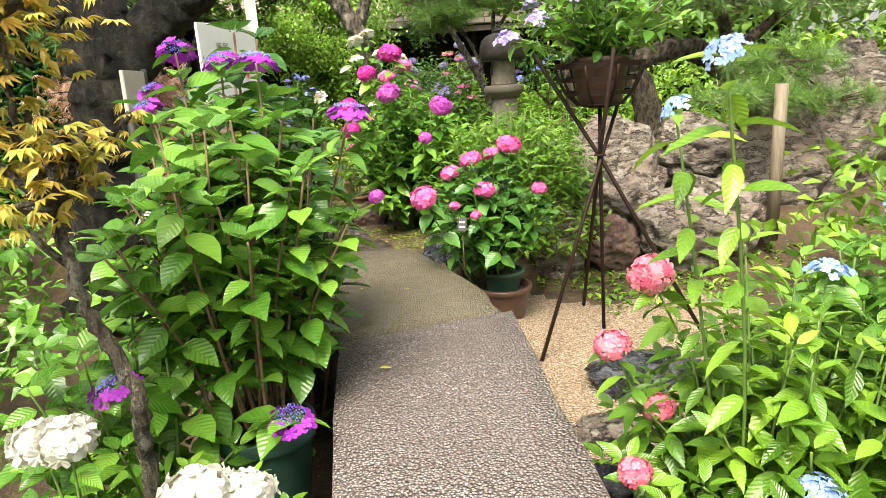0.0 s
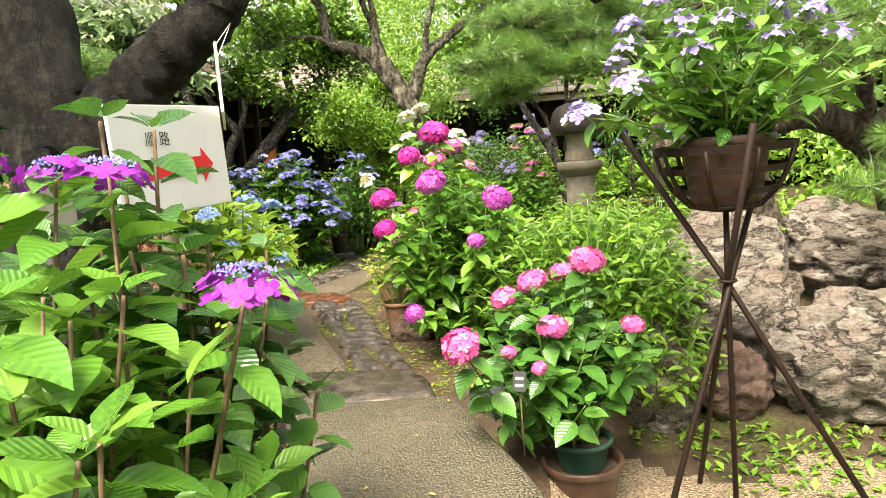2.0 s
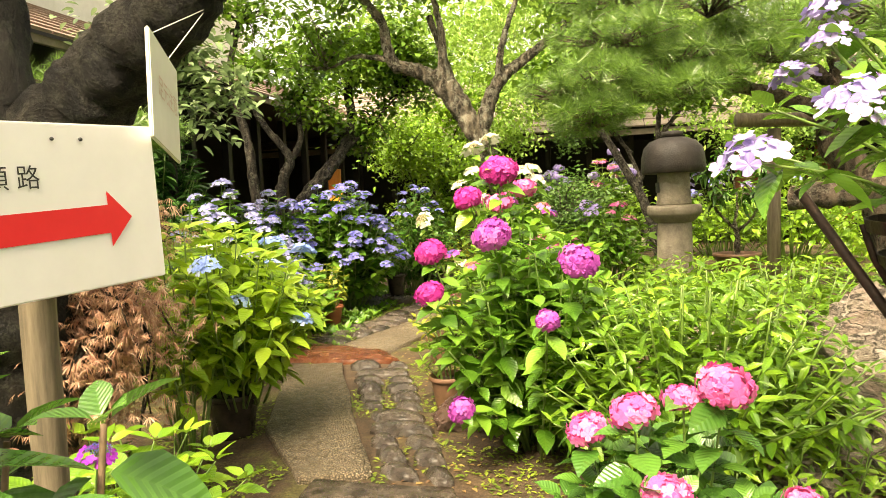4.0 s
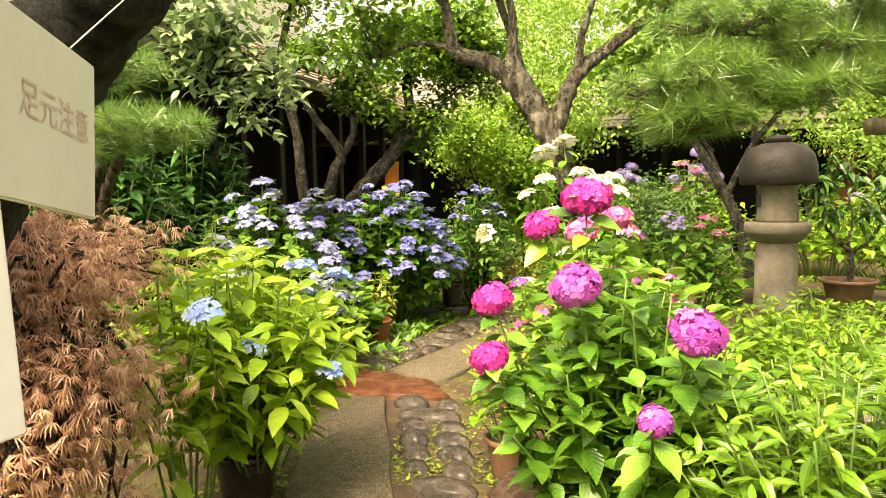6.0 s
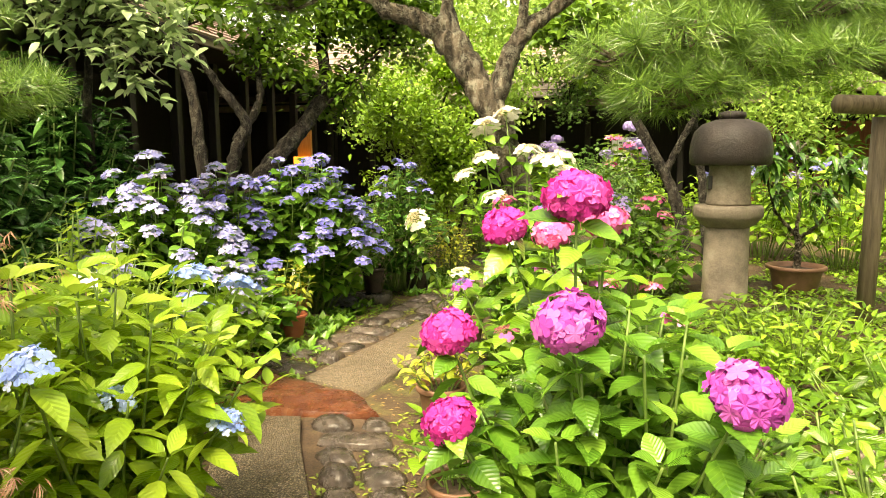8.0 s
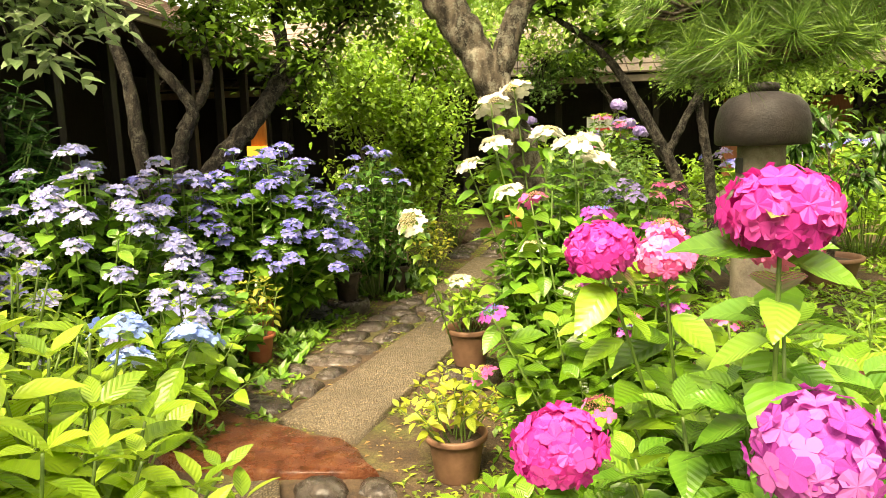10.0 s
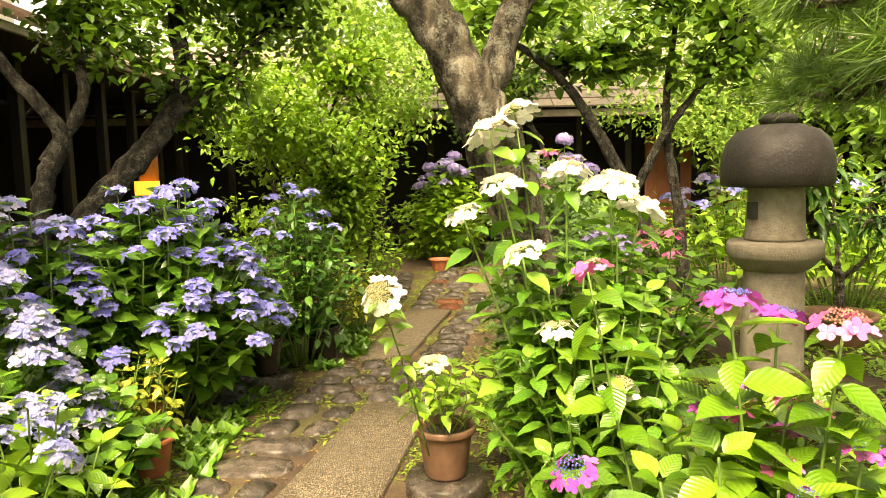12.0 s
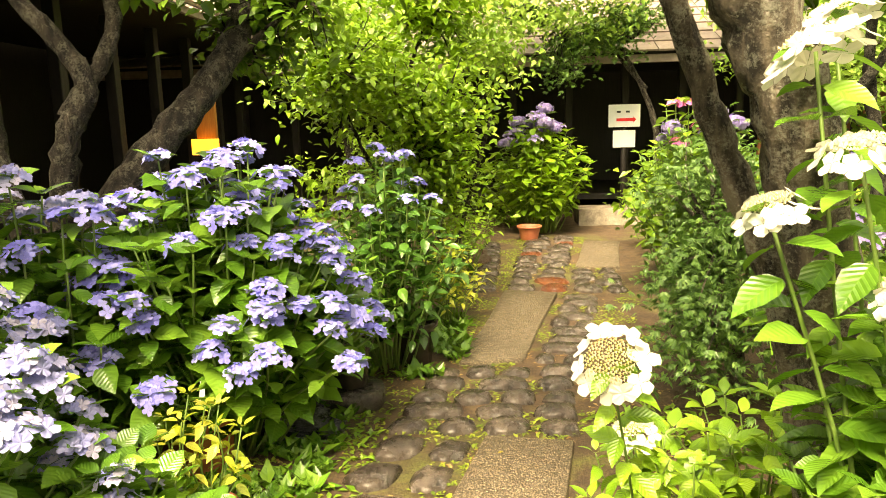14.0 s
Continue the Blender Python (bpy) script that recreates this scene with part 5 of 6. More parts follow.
tree("dark_plum_tree", "many-limbed dark plum tree in front of the dark house", BARK_DARK,
     [[(-3.72, 11.2, -0.05), (-3.78, 11.1, 0.5), (-3.75, 11.05, 0.95)],
      [(-3.78, 11.1, 0.7), (-3.95, 11.0, 1.3), (-4.02, 11.0, 2.0), (-4.2, 11.0, 2.8), (-4.1, 11.2, 3.6)],
      [(-3.75, 11.05, 0.9), (-3.62, 11.0, 1.5), (-3.5, 11.0, 1.8), (-3.75, 10.9, 2.2), (-4.0, 10.8, 2.7)],
      [(-3.6, 11.0, 1.62), (-3.4, 11.1, 2.0), (-3.45, 11.2, 2.5), (-3.3, 11.2, 3.2)],
      [(-3.72, 11.08, 0.85), (-3.4, 11.2, 1.35), (-3.05, 11.4, 1.8), (-2.95, 11.7, 2.2), (-3.05, 11.9, 2.65), (-3.0, 11.9, 3.5)],
      [(-3.1, 11.4, 1.75), (-2.7, 11.7, 2.2), (-2.3, 12.0, 2.7)]],
     [(0.14, 0.11), (0.075, 0.03), (0.07, 0.025), (0.045, 0.018), (0.095, 0.045), (0.022, 0.01)], LEAF_TREE,
     [(-3.0, 11.9, 3.1, 0.9, 0.8, 0.5, 3200), (-3.2, 11.3, 2.5, 0.5, 0.5, 0.45, 1100), (-3.0, 12.0, 1.95, 0.35, 0.3, 0.35, 600), (-3.6, 10.7, 2.9, 0.6, 0.5, 0.3, 700), (-2.4, 11.8, 3.2, 0.8, 0.6, 0.5, 2000), (-2.7, 11.8, 2.2, 0.4, 0.4, 0.3, 400), (-2.5, 12.1, 2.6, 0.6, 0.6, 0.4, 700), (-4.0, 11, 3.5, 1.0, 0.8, 0.5, 900)], (0.08, 0.05), "lance", 8)
tree("slender_tree", "slender dark garden tree leaning over shrubs", BARK_DARK,
     [[(0.80, 12.6, 0.2), (0.62, 12.5, 1.0), (0.24, 12.5, 1.75), (-0.1, 12.5, 2.25), (-0.55, 12.5, 2.6)],
      [(0.5, 12.5, 1.25), (0.75, 12.4, 1.8), (1.1, 12.3, 2.3), (1.5, 12.2, 3.0)]],
     [(0.07, 0.025), (0.04, 0.015)], LEAF_TREE,
     [(0.2, 12.5, 2.5, 0.8, 0.6, 0.4, 900), (1.2, 12.3, 2.6, 0.8, 0.6, 0.5, 900), (-0.5, 12.6, 2.9, 0.7, 0.6, 0.4, 700)], (0.10, 0.075), "lance", 9)
tree("slender_tree", "upright dark garden tree behind the lantern", BARK_DARK,
     [[(1.0, 12.6, 0.2), (0.9, 12.5, 1.1), (0.78, 12.5, 1.9), (0.9, 12.6, 2.8)]], [(0.06, 0.02)], LEAF_TREE,
     [(0.9, 12.6, 3.0, 0.7, 0.7, 0.5, 700)], (0.10, 0.07), "lance", 10)

pine("pine_tree", "trained old pine with long bright needles", [
    [(2.5, 9.6, 0.25), (2.3, 9.6, 1.0), (1.95, 9.65, 1.6), (2.05, 9.7, 2.1), (1.8, 9.6, 2.7)],
    [(2.0, 9.65, 1.75), (1.5, 9.3, 1.9), (1.0, 8.9, 2.0), (0.4, 8.4, 2.05), (0.0, 8.1, 2.05)],
    [(2.0, 9.7, 2.0), (1.5, 9.6, 2.35), (0.9, 9.3, 2.4), (0.4, 9.0, 2.5)],
    [(2.0, 9.7, 1.9), (2.6, 9.2, 2.2), (3.0, 8.6, 2.3)]],
    [(0.17, 0.08), (0.07, 0.02), (0.06, 0.02), (0.06, 0.02)],
    [(0.05, 8.1, 2.0, 0.30, 0.4, 0.16, 81), (0.2, 8.3, 2.3, 0.45, 0.4, 0.16, 101), (0.6, 8.5, 2.15, 0.4, 0.4, 0.16, 94), (0.55, 8.3, 1.92, 0.35, 0.3, 0.12, 67),
     (1.0, 8.9, 2.35, 0.5, 0.45, 0.18, 108), (0.9, 8.4, 2.55, 0.5, 0.45, 0.18, 94), (1.5, 9.2, 2.5, 0.5, 0.5, 0.2, 94), (0.3, 9.0, 2.75, 0.6, 0.5, 0.2, 108),
     (1.3, 8.6, 2.15, 0.4, 0.4, 0.14, 67), (1.9, 8.8, 2.4, 0.5, 0.5, 0.2, 81), (1.0, 9.3, 3.1, 0.8, 0.7, 0.25, 121), (0.0, 8.5, 1.75, 0.25, 0.3, 0.12, 40), (0.05, 8.1, 1.78, 0.3, 0.25, 0.12, 60), (0.3, 8.2, 1.9, 0.3, 0.3, 0.14, 67), (0.85, 8.5, 2.0, 0.3, 0.3, 0.14, 60), (-0.15, 8.2, 1.95, 0.3, 0.3, 0.14, 60)], 4, 0.98)
entrance(pine("pine_tree", "low twisted pine reaching over the rocks", [
    [(3.3, 7.9, 0.2), (2.9, 7.6, 1.0), (2.3, 7.3, 1.35), (1.7, 7.2, 1.25), (1.2, 7.4, 1.2)],
    [(2.8, 7.5, 1.05), (2.6, 7.2, 1.6), (2.2, 7.0, 1.9), (2.0, 7.2, 2.4)],
    [(2.7, 7.4, 1.2), (3.2, 7.0, 1.7), (3.6, 6.8, 1.8)]],
    [(0.14, 0.07), (0.07, 0.03), (0.06, 0.02)],
    [(2.3, 5.9, 0.95, 0.4, 0.35, 0.15, 60), (2.7, 6.2, 1.2, 0.5, 0.4, 0.2, 70), (2.1, 6.9, 2.0, 0.5, 0.4, 0.2, 70), (2.6, 7.0, 1.75, 0.5, 0.4, 0.2, 60),
     (3.3, 6.6, 1.7, 0.5, 0.5, 0.2, 60), (3.0, 6.3, 0.9, 0.5, 0.5, 0.2, 60), (1.7, 7.5, 2.3, 0.6, 0.5, 0.2, 60)], 6, 1.1))
pine("pine_tree", "dwarf pine beside the old tree", [
    [(-3.9, 7.7, 0.0), (-3.7, 7.6, 1.0), (-3.3, 7.4, 1.7)], [(-3.6, 7.6, 1.2), (-3.2, 7.4, 1.6), (-2.9, 7.2, 1.75)]],
    [(0.06, 0.03), (0.04, 0.015)],
    [(-2.95, 7.3, 1.78, 0.35, 0.4, 0.14, 90), (-3.3, 7.4, 2.15, 0.4, 0.4, 0.14, 80), (-3.1, 7.1, 1.68, 0.3, 0.3, 0.12, 50)], 7, 0.95)


def support_pole(name, label, lines, radii):
    base = Vector(lines[0][0])
    ob = thing(name, base, label, "support post")
    for k, (line, r) in enumerate(zip(lines, radii)):
        part("post" if k == 0 else "crossbar", tubes("post", [([Vector(p) - base for p in line], [r] * len(line))], BARK_POLE, 12, 0.03), ob)
    return ob


support_pole("pine_support", "weathered round timber support under the pine", [[(1.50, 9.75, 0.3), (1.52, 9.75, 1.7)], [(1.2, 9.6, 1.78), (1.95, 9.85, 1.76)]], [0.055, 0.06])
entrance(support_pole("pine_support", "grey weathered pole under the low pine", [[(2.38, 5.55, -0.1), (2.4, 5.56, 1.05)]], [0.045]))

# ---- hydrangeas along the walk ----
entrance(shrub("hydrangea", "purple lacecap hydrangea with dark green leaves in a green pot", (-0.75, 2.62, 0.1), 1.12, 0.44, 30, LEAF_MID, heads=[
    (-0.72, 3.0, 1.36, 0.075, "purple_lace"), (-0.86, 3.05, 1.37, 0.07, "purple_lace"), (-0.995, 2.985, 1.41, 0.07, "purple_lace"), (-1.1, 2.9, 1.22, 0.06, "purple_lace"),
    (-0.376, 2.755, 1.174, 0.075, "purple_lace"), (-0.56, 2.25, 0.34, 0.07, "purple_lace"), (-1.08, 2.3, 0.45, 0.075, "purple_lace")],
    leaf=(0.135, 0.09), spacing=0.07, bare=0.22, loose=True, seed=11, stem_mat=STEM_BROWN, lean=(-0.05, 0.05), topheavy=0.35))
entrance(shrub("hydrangea", "low leafy hydrangea beside the green pot", (-1.15, 2.5, -0.3), 1.0, 0.4, 16, LEAF_MID, leaf=(0.13, 0.085), bare=0.25, seed=12, loose=True))
entrance(shrub("hydrangea", "tall leafy hydrangea with small purple lacecaps beside the bridge", (-0.84, 3.32, -0.3), 1.74, 0.4, 26, LEAF_DEEP, heads=[(-1.15, 3.1, 1.28, 0.055, "purple_lace")], leaf=(0.135, 0.09), spacing=0.07, bare=0.25, seed=19, loose=True, stem_mat=STEM_BROWN, topheavy=0.35))
entrance(shrub("hydrangea", "leafy hydrangea growing at the bridge side", (-1.05, 3.6, -0.3), 1.0, 0.42, 18, LEAF_DEEP, leaf=(0.13, 0.085), bare=0.3, seed=13))
entrance(shrub("ground_shrub", "small fresh green shrub at the bridge foot", (-0.72, 2.0, -0.3), 0.62, 0.3, 16, LEAF_FRESH, leaf=(0.07, 0.045), spacing=0.06, seed=14, category="shrub"))
entrance(shrub("azalea", "white flowering azalea low beside the bridge", (-0.85, 1.85, -0.3), 0.68, 0.3, 12, LEAF_MID, heads=[
    (-0.70, 1.85, 0.36, 0.085, "white_mop"), (-0.60, 1.9, 0.33, 0.07, "white_mop"), (-1.0, 1.9, 0.50, 0.07, "white_mop"), (-1.1, 1.95, 0.47, 0.07, "white_mop")], leaf=(0.09, 0.05), seed=15, category="azalea"))
entrance(tree("young_maple", "young maple with yellow and orange leaves", BARK_GREY,
     [[(-0.88, 2.0, -0.3), (-0.85, 1.95, 0.4), (-0.82, 1.9, 0.62), (-0.9, 1.9, 0.85), (-0.93, 1.92, 1.05)],
      [(-0.92, 1.92, 1.0), (-1.0, 1.95, 1.25), (-0.95, 1.9, 1.5)], [(-0.9, 1.92, 0.9), (-1.1, 1.9, 1.1), (-1.3, 1.9, 1.2)]],
     [(0.022, 0.013), (0.011, 0.005), (0.009, 0.004)], LEAF_ORANGE,
     [(-0.95, 1.95, 1.12, 0.16, 0.2, 0.1, 220), (-1.05, 1.9, 1.45, 0.22, 0.25, 0.15, 260), (-1.25, 1.95, 1.1, 0.25, 0.25, 0.15, 220)], (0.045, 0.013), "small", 16, 0.4, 14, "tree", 5))
entrance(shrub("hydrangea", "fresh green mountain hydrangea with salmon-pink heads beside the bridge", (0.95, 2.35, -0.3), 0.86, 0.58, 62, LEAF_LIME, heads=[
    (0.58, 2.6, 0.60, 0.075, "salmon"), (0.43, 2.5, 0.40, 0.06, "salmon"), (0.42, 2.2, 0.13, 0.05, "salmon"), (0.38, 2.05, 0.02, 0.05, "salmon"), (0.55, 2.4, 0.22, 0.05, "salmon"),
    (1.16, 2.6, 0.56, 0.08, "sky_lace"), (0.82, 1.95, 0.2, 0.06, "sky_lace"), (1.2, 2.2, 0.42, 0.06, "salmon"), (1.12, 1.95, 0.33, 0.07, "white_mop")],
    leaf=(0.115, 0.05), spacing=0.055, bare=0.2, loose=True, seed=21, stem_mat=STEM_GREEN))
entrance(shrub("hydrangea", "tall fresh green hydrangea with pale blue heads", (0.85, 2.3, -0.3), 1.1, 0.25, 8, LEAF_FRESH, heads=[
    (0.54, 1.95, 1.288, 0.05, "sky_lace"), (0.517, 2.2, 1.158, 0.043, "sky_lace")], leaf=(0.14, 0.055), spacing=0.085, bare=0.25, loose=True, seed=22))
entrance(shrub("hydrangea", "leafy yellow-green hydrangea beside the gravel", (1.45, 2.75, -0.3), 1.0, 0.52, 44, LEAF_MID, leaf=(0.14, 0.06), spacing=0.07, seed=23, scatter=[("sky_lace", 3, 0.07)]))
entrance(shrub("hydrangea", "dark leafed hydrangea low at the bridge side", (0.72, 1.75, -0.3), 0.45, 0.38, 16, LEAF_MID, leaf=(0.12, 0.08), seed=24))

entrance(shrub("hydrangea", "pink mophead hydrangea in a pot beside the bridge", (0.22, 4.78, 0.0), 0.66, 0.42, 26, LEAF_DEEP, heads=[
    (-0.19, 4.29, 0.60, 0.075, "pink"), (0.34, 4.73, 0.82, 0.075, "pink"), (-0.03, 4.85, 0.65, 0.062, "pink"), (0.10, 4.75, 0.74, 0.066, "pink"), (0.17, 4.6, 0.57, 0.066, "pink"),
    (0.24, 4.8, 0.76, 0.057, "pink"), (0.5, 4.6, 0.56, 0.048, "pink"), (-0.02, 4.5, 0.5, 0.035, "pink"), (0.1, 4.4, 0.46, 0.031, "pink")], leaf=(0.12, 0.085), spacing=0.06, bare=0.15, loose=True, seed=31))
entrance(shrub("hydrangea", "lilac lacecap hydrangea in the iron basket", (0.83, 4.42, 1.26), 0.62, 0.5, 46, LEAF_MID, heads=[
    (0.45, 4.1, 1.50, 0.07, "lilac_lace"), (0.3, 4.2, 1.42, 0.07, "lilac_lace"), (0.5, 4.4, 1.72, 0.06, "lilac_lace")], scatter=[("lilac_lace", 24, 0.048)],
    leaf=(0.10, 0.055), spacing=0.07, bare=0.06, seed=32, topheavy=0.7, foot=0.15, loose=True))

shrub("hydrangea", "magenta mophead hydrangea beside the garden path", (-0.28, 6.75, -0.03), 1.12, 0.55, 46, LEAF_MID, heads=[
    (-0.41, 6.66, 1.35, 0.092, "magenta"), (-0.765, 6.62, 0.965, 0.078, "magenta"), (-0.425, 6.44, 1.05, 0.086, "orchid"), (-0.03, 6.30, 0.93, 0.086, "orchid"),
    (-0.72, 6.40, 0.79, 0.068, "magenta"), (-0.15, 6.05, 0.72, 0.05, "orchid"), (-0.55, 6.2, 0.3, 0.06, "orchid"), (-0.32, 6.9, 1.26, 0.070, "pink")],
    leaf=(0.135, 0.085), spacing=0.07, bare=0.15, loose=True, seed=41)
shrub("fine_leaf_shrub", "bright green fine-leaved shrub beside the rocks", (0.45, 6.3, -0.03), 0.95, 0.72, 110, LEAF_LIME, leaf=(0.095, 0.033), spacing=0.04, bare=0.1, seed=42, category="shrub", kind="lance", pairs=1)
shrub("fine_leaf_shrub", "bright green spreading fine-leaved shrub", (1.0, 7.3, 0.1), 0.72, 0.8, 90, LEAF_LIME, leaf=(0.095, 0.033), spacing=0.045, bare=0.1, seed=43, category="shrub", kind="lance")
shrub("fine_leaf_shrub", "spreading fresh green shrub near the lantern", (0.7, 8.5, 0.2), 0.55, 0.75, 80, LEAF_FRESH, leaf=(0.09, 0.032), spacing=0.045, bare=0.1, seed=52, category="shrub", kind="lance")
entrance(shrub("fine_leaf_shrub", "low green fern-like shrub over the rocks", (0.75, 5.6, -0.15), 0.62, 0.45, 45, LEAF_FRESH, leaf=(0.09, 0.032), spacing=0.045, bare=0.1, seed=44, category="shrub", kind="lance"))
shrub("hydrangea", "orchid lacecap hydrangea with broad fresh leaves", (-0.42, 8.2, -0.03), 1.0, 0.46, 44, LEAF_LIME, heads=[
    (-0.56, 8.12, 1.2, 0.075, "orchid_lace"), (-0.80, 8.5, 1.22, 0.07, "pink_lace"), (-0.33, 8.05, 1.15, 0.07, "pink_lace"), (-0.95, 8.0, 0.85, 0.06, "orchid_lace"), (-0.3, 8.4, 1.1, 0.07, "orchid_lace"), (-1.0, 8.2, 0.55, 0.06, "pink_lace")],
    scatter=[("orchid_lace", 5, 0.05), ("pink_lace", 4, 0.05)], leaf=(0.13, 0.085), spacing=0.07, bare=0.12, loose=True, seed=45)
shrub("hydrangea", "magenta hydrangea with large fresh leaves", (-0.2, 7.35, -0.03), 1.0, 0.48, 34, LEAF_LIME, heads=[(-0.65, 7.08, 1.225, 0.08, "magenta"), (-0.49, 7.2, 1.19, 0.075, "pink"), (-0.65, 7.1, 0.85, 0.05, "pink_lace")],
    scatter=[("pink_lace", 3, 0.05)], leaf=(0.15, 0.095), spacing=0.075, bare=0.15, loose=True, seed=46)
shrub("hydrangea", "white lacecap hydrangea growing tall before the plum trunk", (-0.66, 9.15, -0.03), 1.3, 0.4, 54, LEAF_MID, heads=[
    (-1.0, 9.26, 1.66, 0.10, "white_lace"), (-0.88, 9.45, 1.74, 0.09, "white_lace"), (-0.98, 9.1, 1.46, 0.08, "white_lace"), (-0.72, 9.2, 1.50, 0.09, "white_lace"), (-0.58, 9.1, 1.44, 0.10, "white_lace"),
    (-0.5, 9.3, 1.46, 0.09, "white_lace"), (-0.45, 9.15, 1.36, 0.09, "white_lace"), (-0.92, 9.0, 1.22, 0.075, "white_lace"), (-0.8, 8.95, 0.95, 0.07, "white_lace"), (-0.6, 8.9, 0.75, 0.07, "white_lace"), (-1.12, 9.15, 1.35, 0.07, "white_lace")],
    leaf=(0.115, 0.07), spacing=0.075, bare=0.15, loose=True, seed=47)
shrub("hydrangea", "cream panicle hydrangea in a brown pot", (-1.19, 9.74, 0.28), 0.38, 0.22, 14, LEAF_FRESH, heads=[(-1.43, 9.09, 1.06, 0.075, "white_lace"), (-1.25, 9.75, 0.62, 0.075, "white_lace")], leaf=(0.085, 0.045), spacing=0.05, seed=48, loose=True)
shrub("hydrangea", "small leafy hydrangea in a brown pot", (-0.86, 7.35, 0.12), 0.4, 0.2, 10, LEAF_LIME, leaf=(0.12, 0.075), seed=54)
shrub("spirea", "small yellow-green shrub with reddish tips in a pot", (-1.15, 8.5, 0.13), 0.34, 0.26, 18, LEAF_YELLOW, leaf=(0.08, 0.04), spacing=0.05, seed=49, category="shrub", loose=True)
shrub("hydrangea", "orange-tipped shrub with broad leaves beside the trunk", (-0.75, 10.1, -0.03), 0.7, 0.35, 16, LEAF_FRESH, leaf=(0.13, 0.07), seed=50)
tree("green_maple", "low weeping green maple beside the path", BARK_GREY, [[(-0.2, 11.8, 0.0), (-0.25, 11.75, 0.5), (-0.4, 11.7, 0.9)]], [(0.04, 0.02)], LEAF_MAPLE,
     [(-0.45, 11.6, 0.75, 0.5, 0.6, 0.35, 2200), (-0.5, 11.4, 0.4, 0.4, 0.5, 0.3, 1400), (-0.2, 12.2, 1.1, 0.6, 0.6, 0.4, 1600)], (0.05, 0.013), "small", 51, 0.4, 24, "maple", 5)

shrub("hydrangea", "light blue hydrangea with fresh green leaves in a black pot", (-1.95, 6.75, 0.15), 1.0, 0.52, 44, LEAF_BRIGHT, heads=[
    (-1.69, 6.10, 0.975, 0.065, "sky_dome"), (-1.75, 6.5, 0.75, 0.055, "sky_dome"), (-1.5, 6.7, 0.62, 0.06, "sky_dome"), (-1.9, 7.2, 1.0, 0.08, "sky_dome"), (-1.75, 7.3, 0.95, 0.075, "sky_dome"), (-2.0, 7.4, 0.85, 0.07, "sky_dome")],
    leaf=(0.15, 0.07), spacing=0.07, bare=0.15, loose=True, seed=61)
shrub("hydrangea", "fresh yellow-green hydrangea shoots rising above the red maple", (-2.0, 6.35, -0.03), 1.3, 0.28, 12, LEAF_BRIGHT, leaf=(0.16, 0.065), spacing=0.085, bare=0.3, seed=65, loose=True)
shrub("hydrangea", "fresh leafy hydrangea beside the sign post", (-1.55, 5.35, -0.05), 0.55, 0.4, 18, LEAF_FRESH, leaf=(0.13, 0.075), seed=62)
shrub("hydrangea", "leafy hydrangea at the landing stone", (-1.35, 4.85, -0.2), 0.75, 0.35, 20, LEAF_FRESH, heads=[(-1.2, 4.75, 0.62, 0.05, "purple_lace")], leaf=(0.15, 0.085), seed=63, loose=True)
tree("red_maple", "weeping laceleaf maple with dusky red leaves", BARK_DARK, [[(-2.45, 5.9, -0.05), (-2.4, 5.85, 0.6), (-2.3, 5.8, 1.1)], [(-2.35, 5.8, 0.9), (-2.0, 5.7, 1.15), (-1.75, 5.6, 0.9)]],
     [(0.06, 0.03), (0.025, 0.01)], LEAF_RED,
     [(-2.15, 5.7, 1.1, 0.45, 0.5, 0.2, 3400), (-1.95, 5.6, 0.75, 0.36, 0.4, 0.28, 3400), (-2.3, 5.5, 0.6, 0.45, 0.4, 0.35, 2600), (-1.95, 5.6, 0.4, 0.33, 0.35, 0.22, 1800), (-2.15, 6.15, 1.1, 0.3, 0.35, 0.2, 1500)], (0.05, 0.0045), "small", 64, 0.5, 40, "maple", 5)

shrub("hydrangea", "pale blue and cream hydrangea in full bloom", (-3.45, 9.4, 0.0), 1.4, 0.78, 96, LEAF_MID, scatter=[("pale_lace", 84, 0.084)], leaf=(0.13, 0.09), spacing=0.085, bare=0.2, seed=71, topheavy=0.75)
shrub("hydrangea", "pale blue hydrangea leaning over the path", (-2.65, 8.85, 0.0), 0.8, 0.42, 24, LEAF_FRESH, scatter=[("pale_blue", 6, 0.06)], leaf=(0.12, 0.065), spacing=0.08, bare=0.2, seed=72, topheavy=0.7)
shrub("hydrangea", "violet-blue hydrangea in full bloom", (-2.95, 11.0, 0.0), 1.42, 0.78, 150, LEAF_MID, scatter=[("blue_lace", 120, 0.078)], leaf=(0.14, 0.10), spacing=0.09, bare=0.2, seed=73, topheavy=0.6)
shrub("hydrangea", "violet-blue hydrangea with pale outer heads", (-3.5, 10.5, 0.0), 1.36, 0.5, 52, LEAF_MID, scatter=[("pale_lace", 18, 0.085), ("blue_lace", 12, 0.08)], leaf=(0.14, 0.10), spacing=0.09, bare=0.2, seed=74, topheavy=0.6)
shrub("hydrangea", "blue hydrangea half in bloom behind the dark pot", (-2.3, 12.2, 0.0), 1.4, 0.55, 44, LEAF_DEEP, scatter=[("blue_lace", 14, 0.065)], leaf=(0.11, 0.06), spacing=0.07, bare=0.15, seed=75)
shrub("hydrangea", "leafy green plant in the dark glazed pot", (-2.45, 11.6, 0.3), 0.52, 0.3, 16, LEAF_MID, leaf=(0.11, 0.04), spacing=0.06, seed=76)
shrub("potted_shrub", "small yellow-green shrub in a terracotta pot", (-2.72, 10.1, 0.15), 0.46, 0.2, 14, LEAF_YELLOW, leaf=(0.07, 0.035), spacing=0.06, seed=77, category="shrub", loose=True)
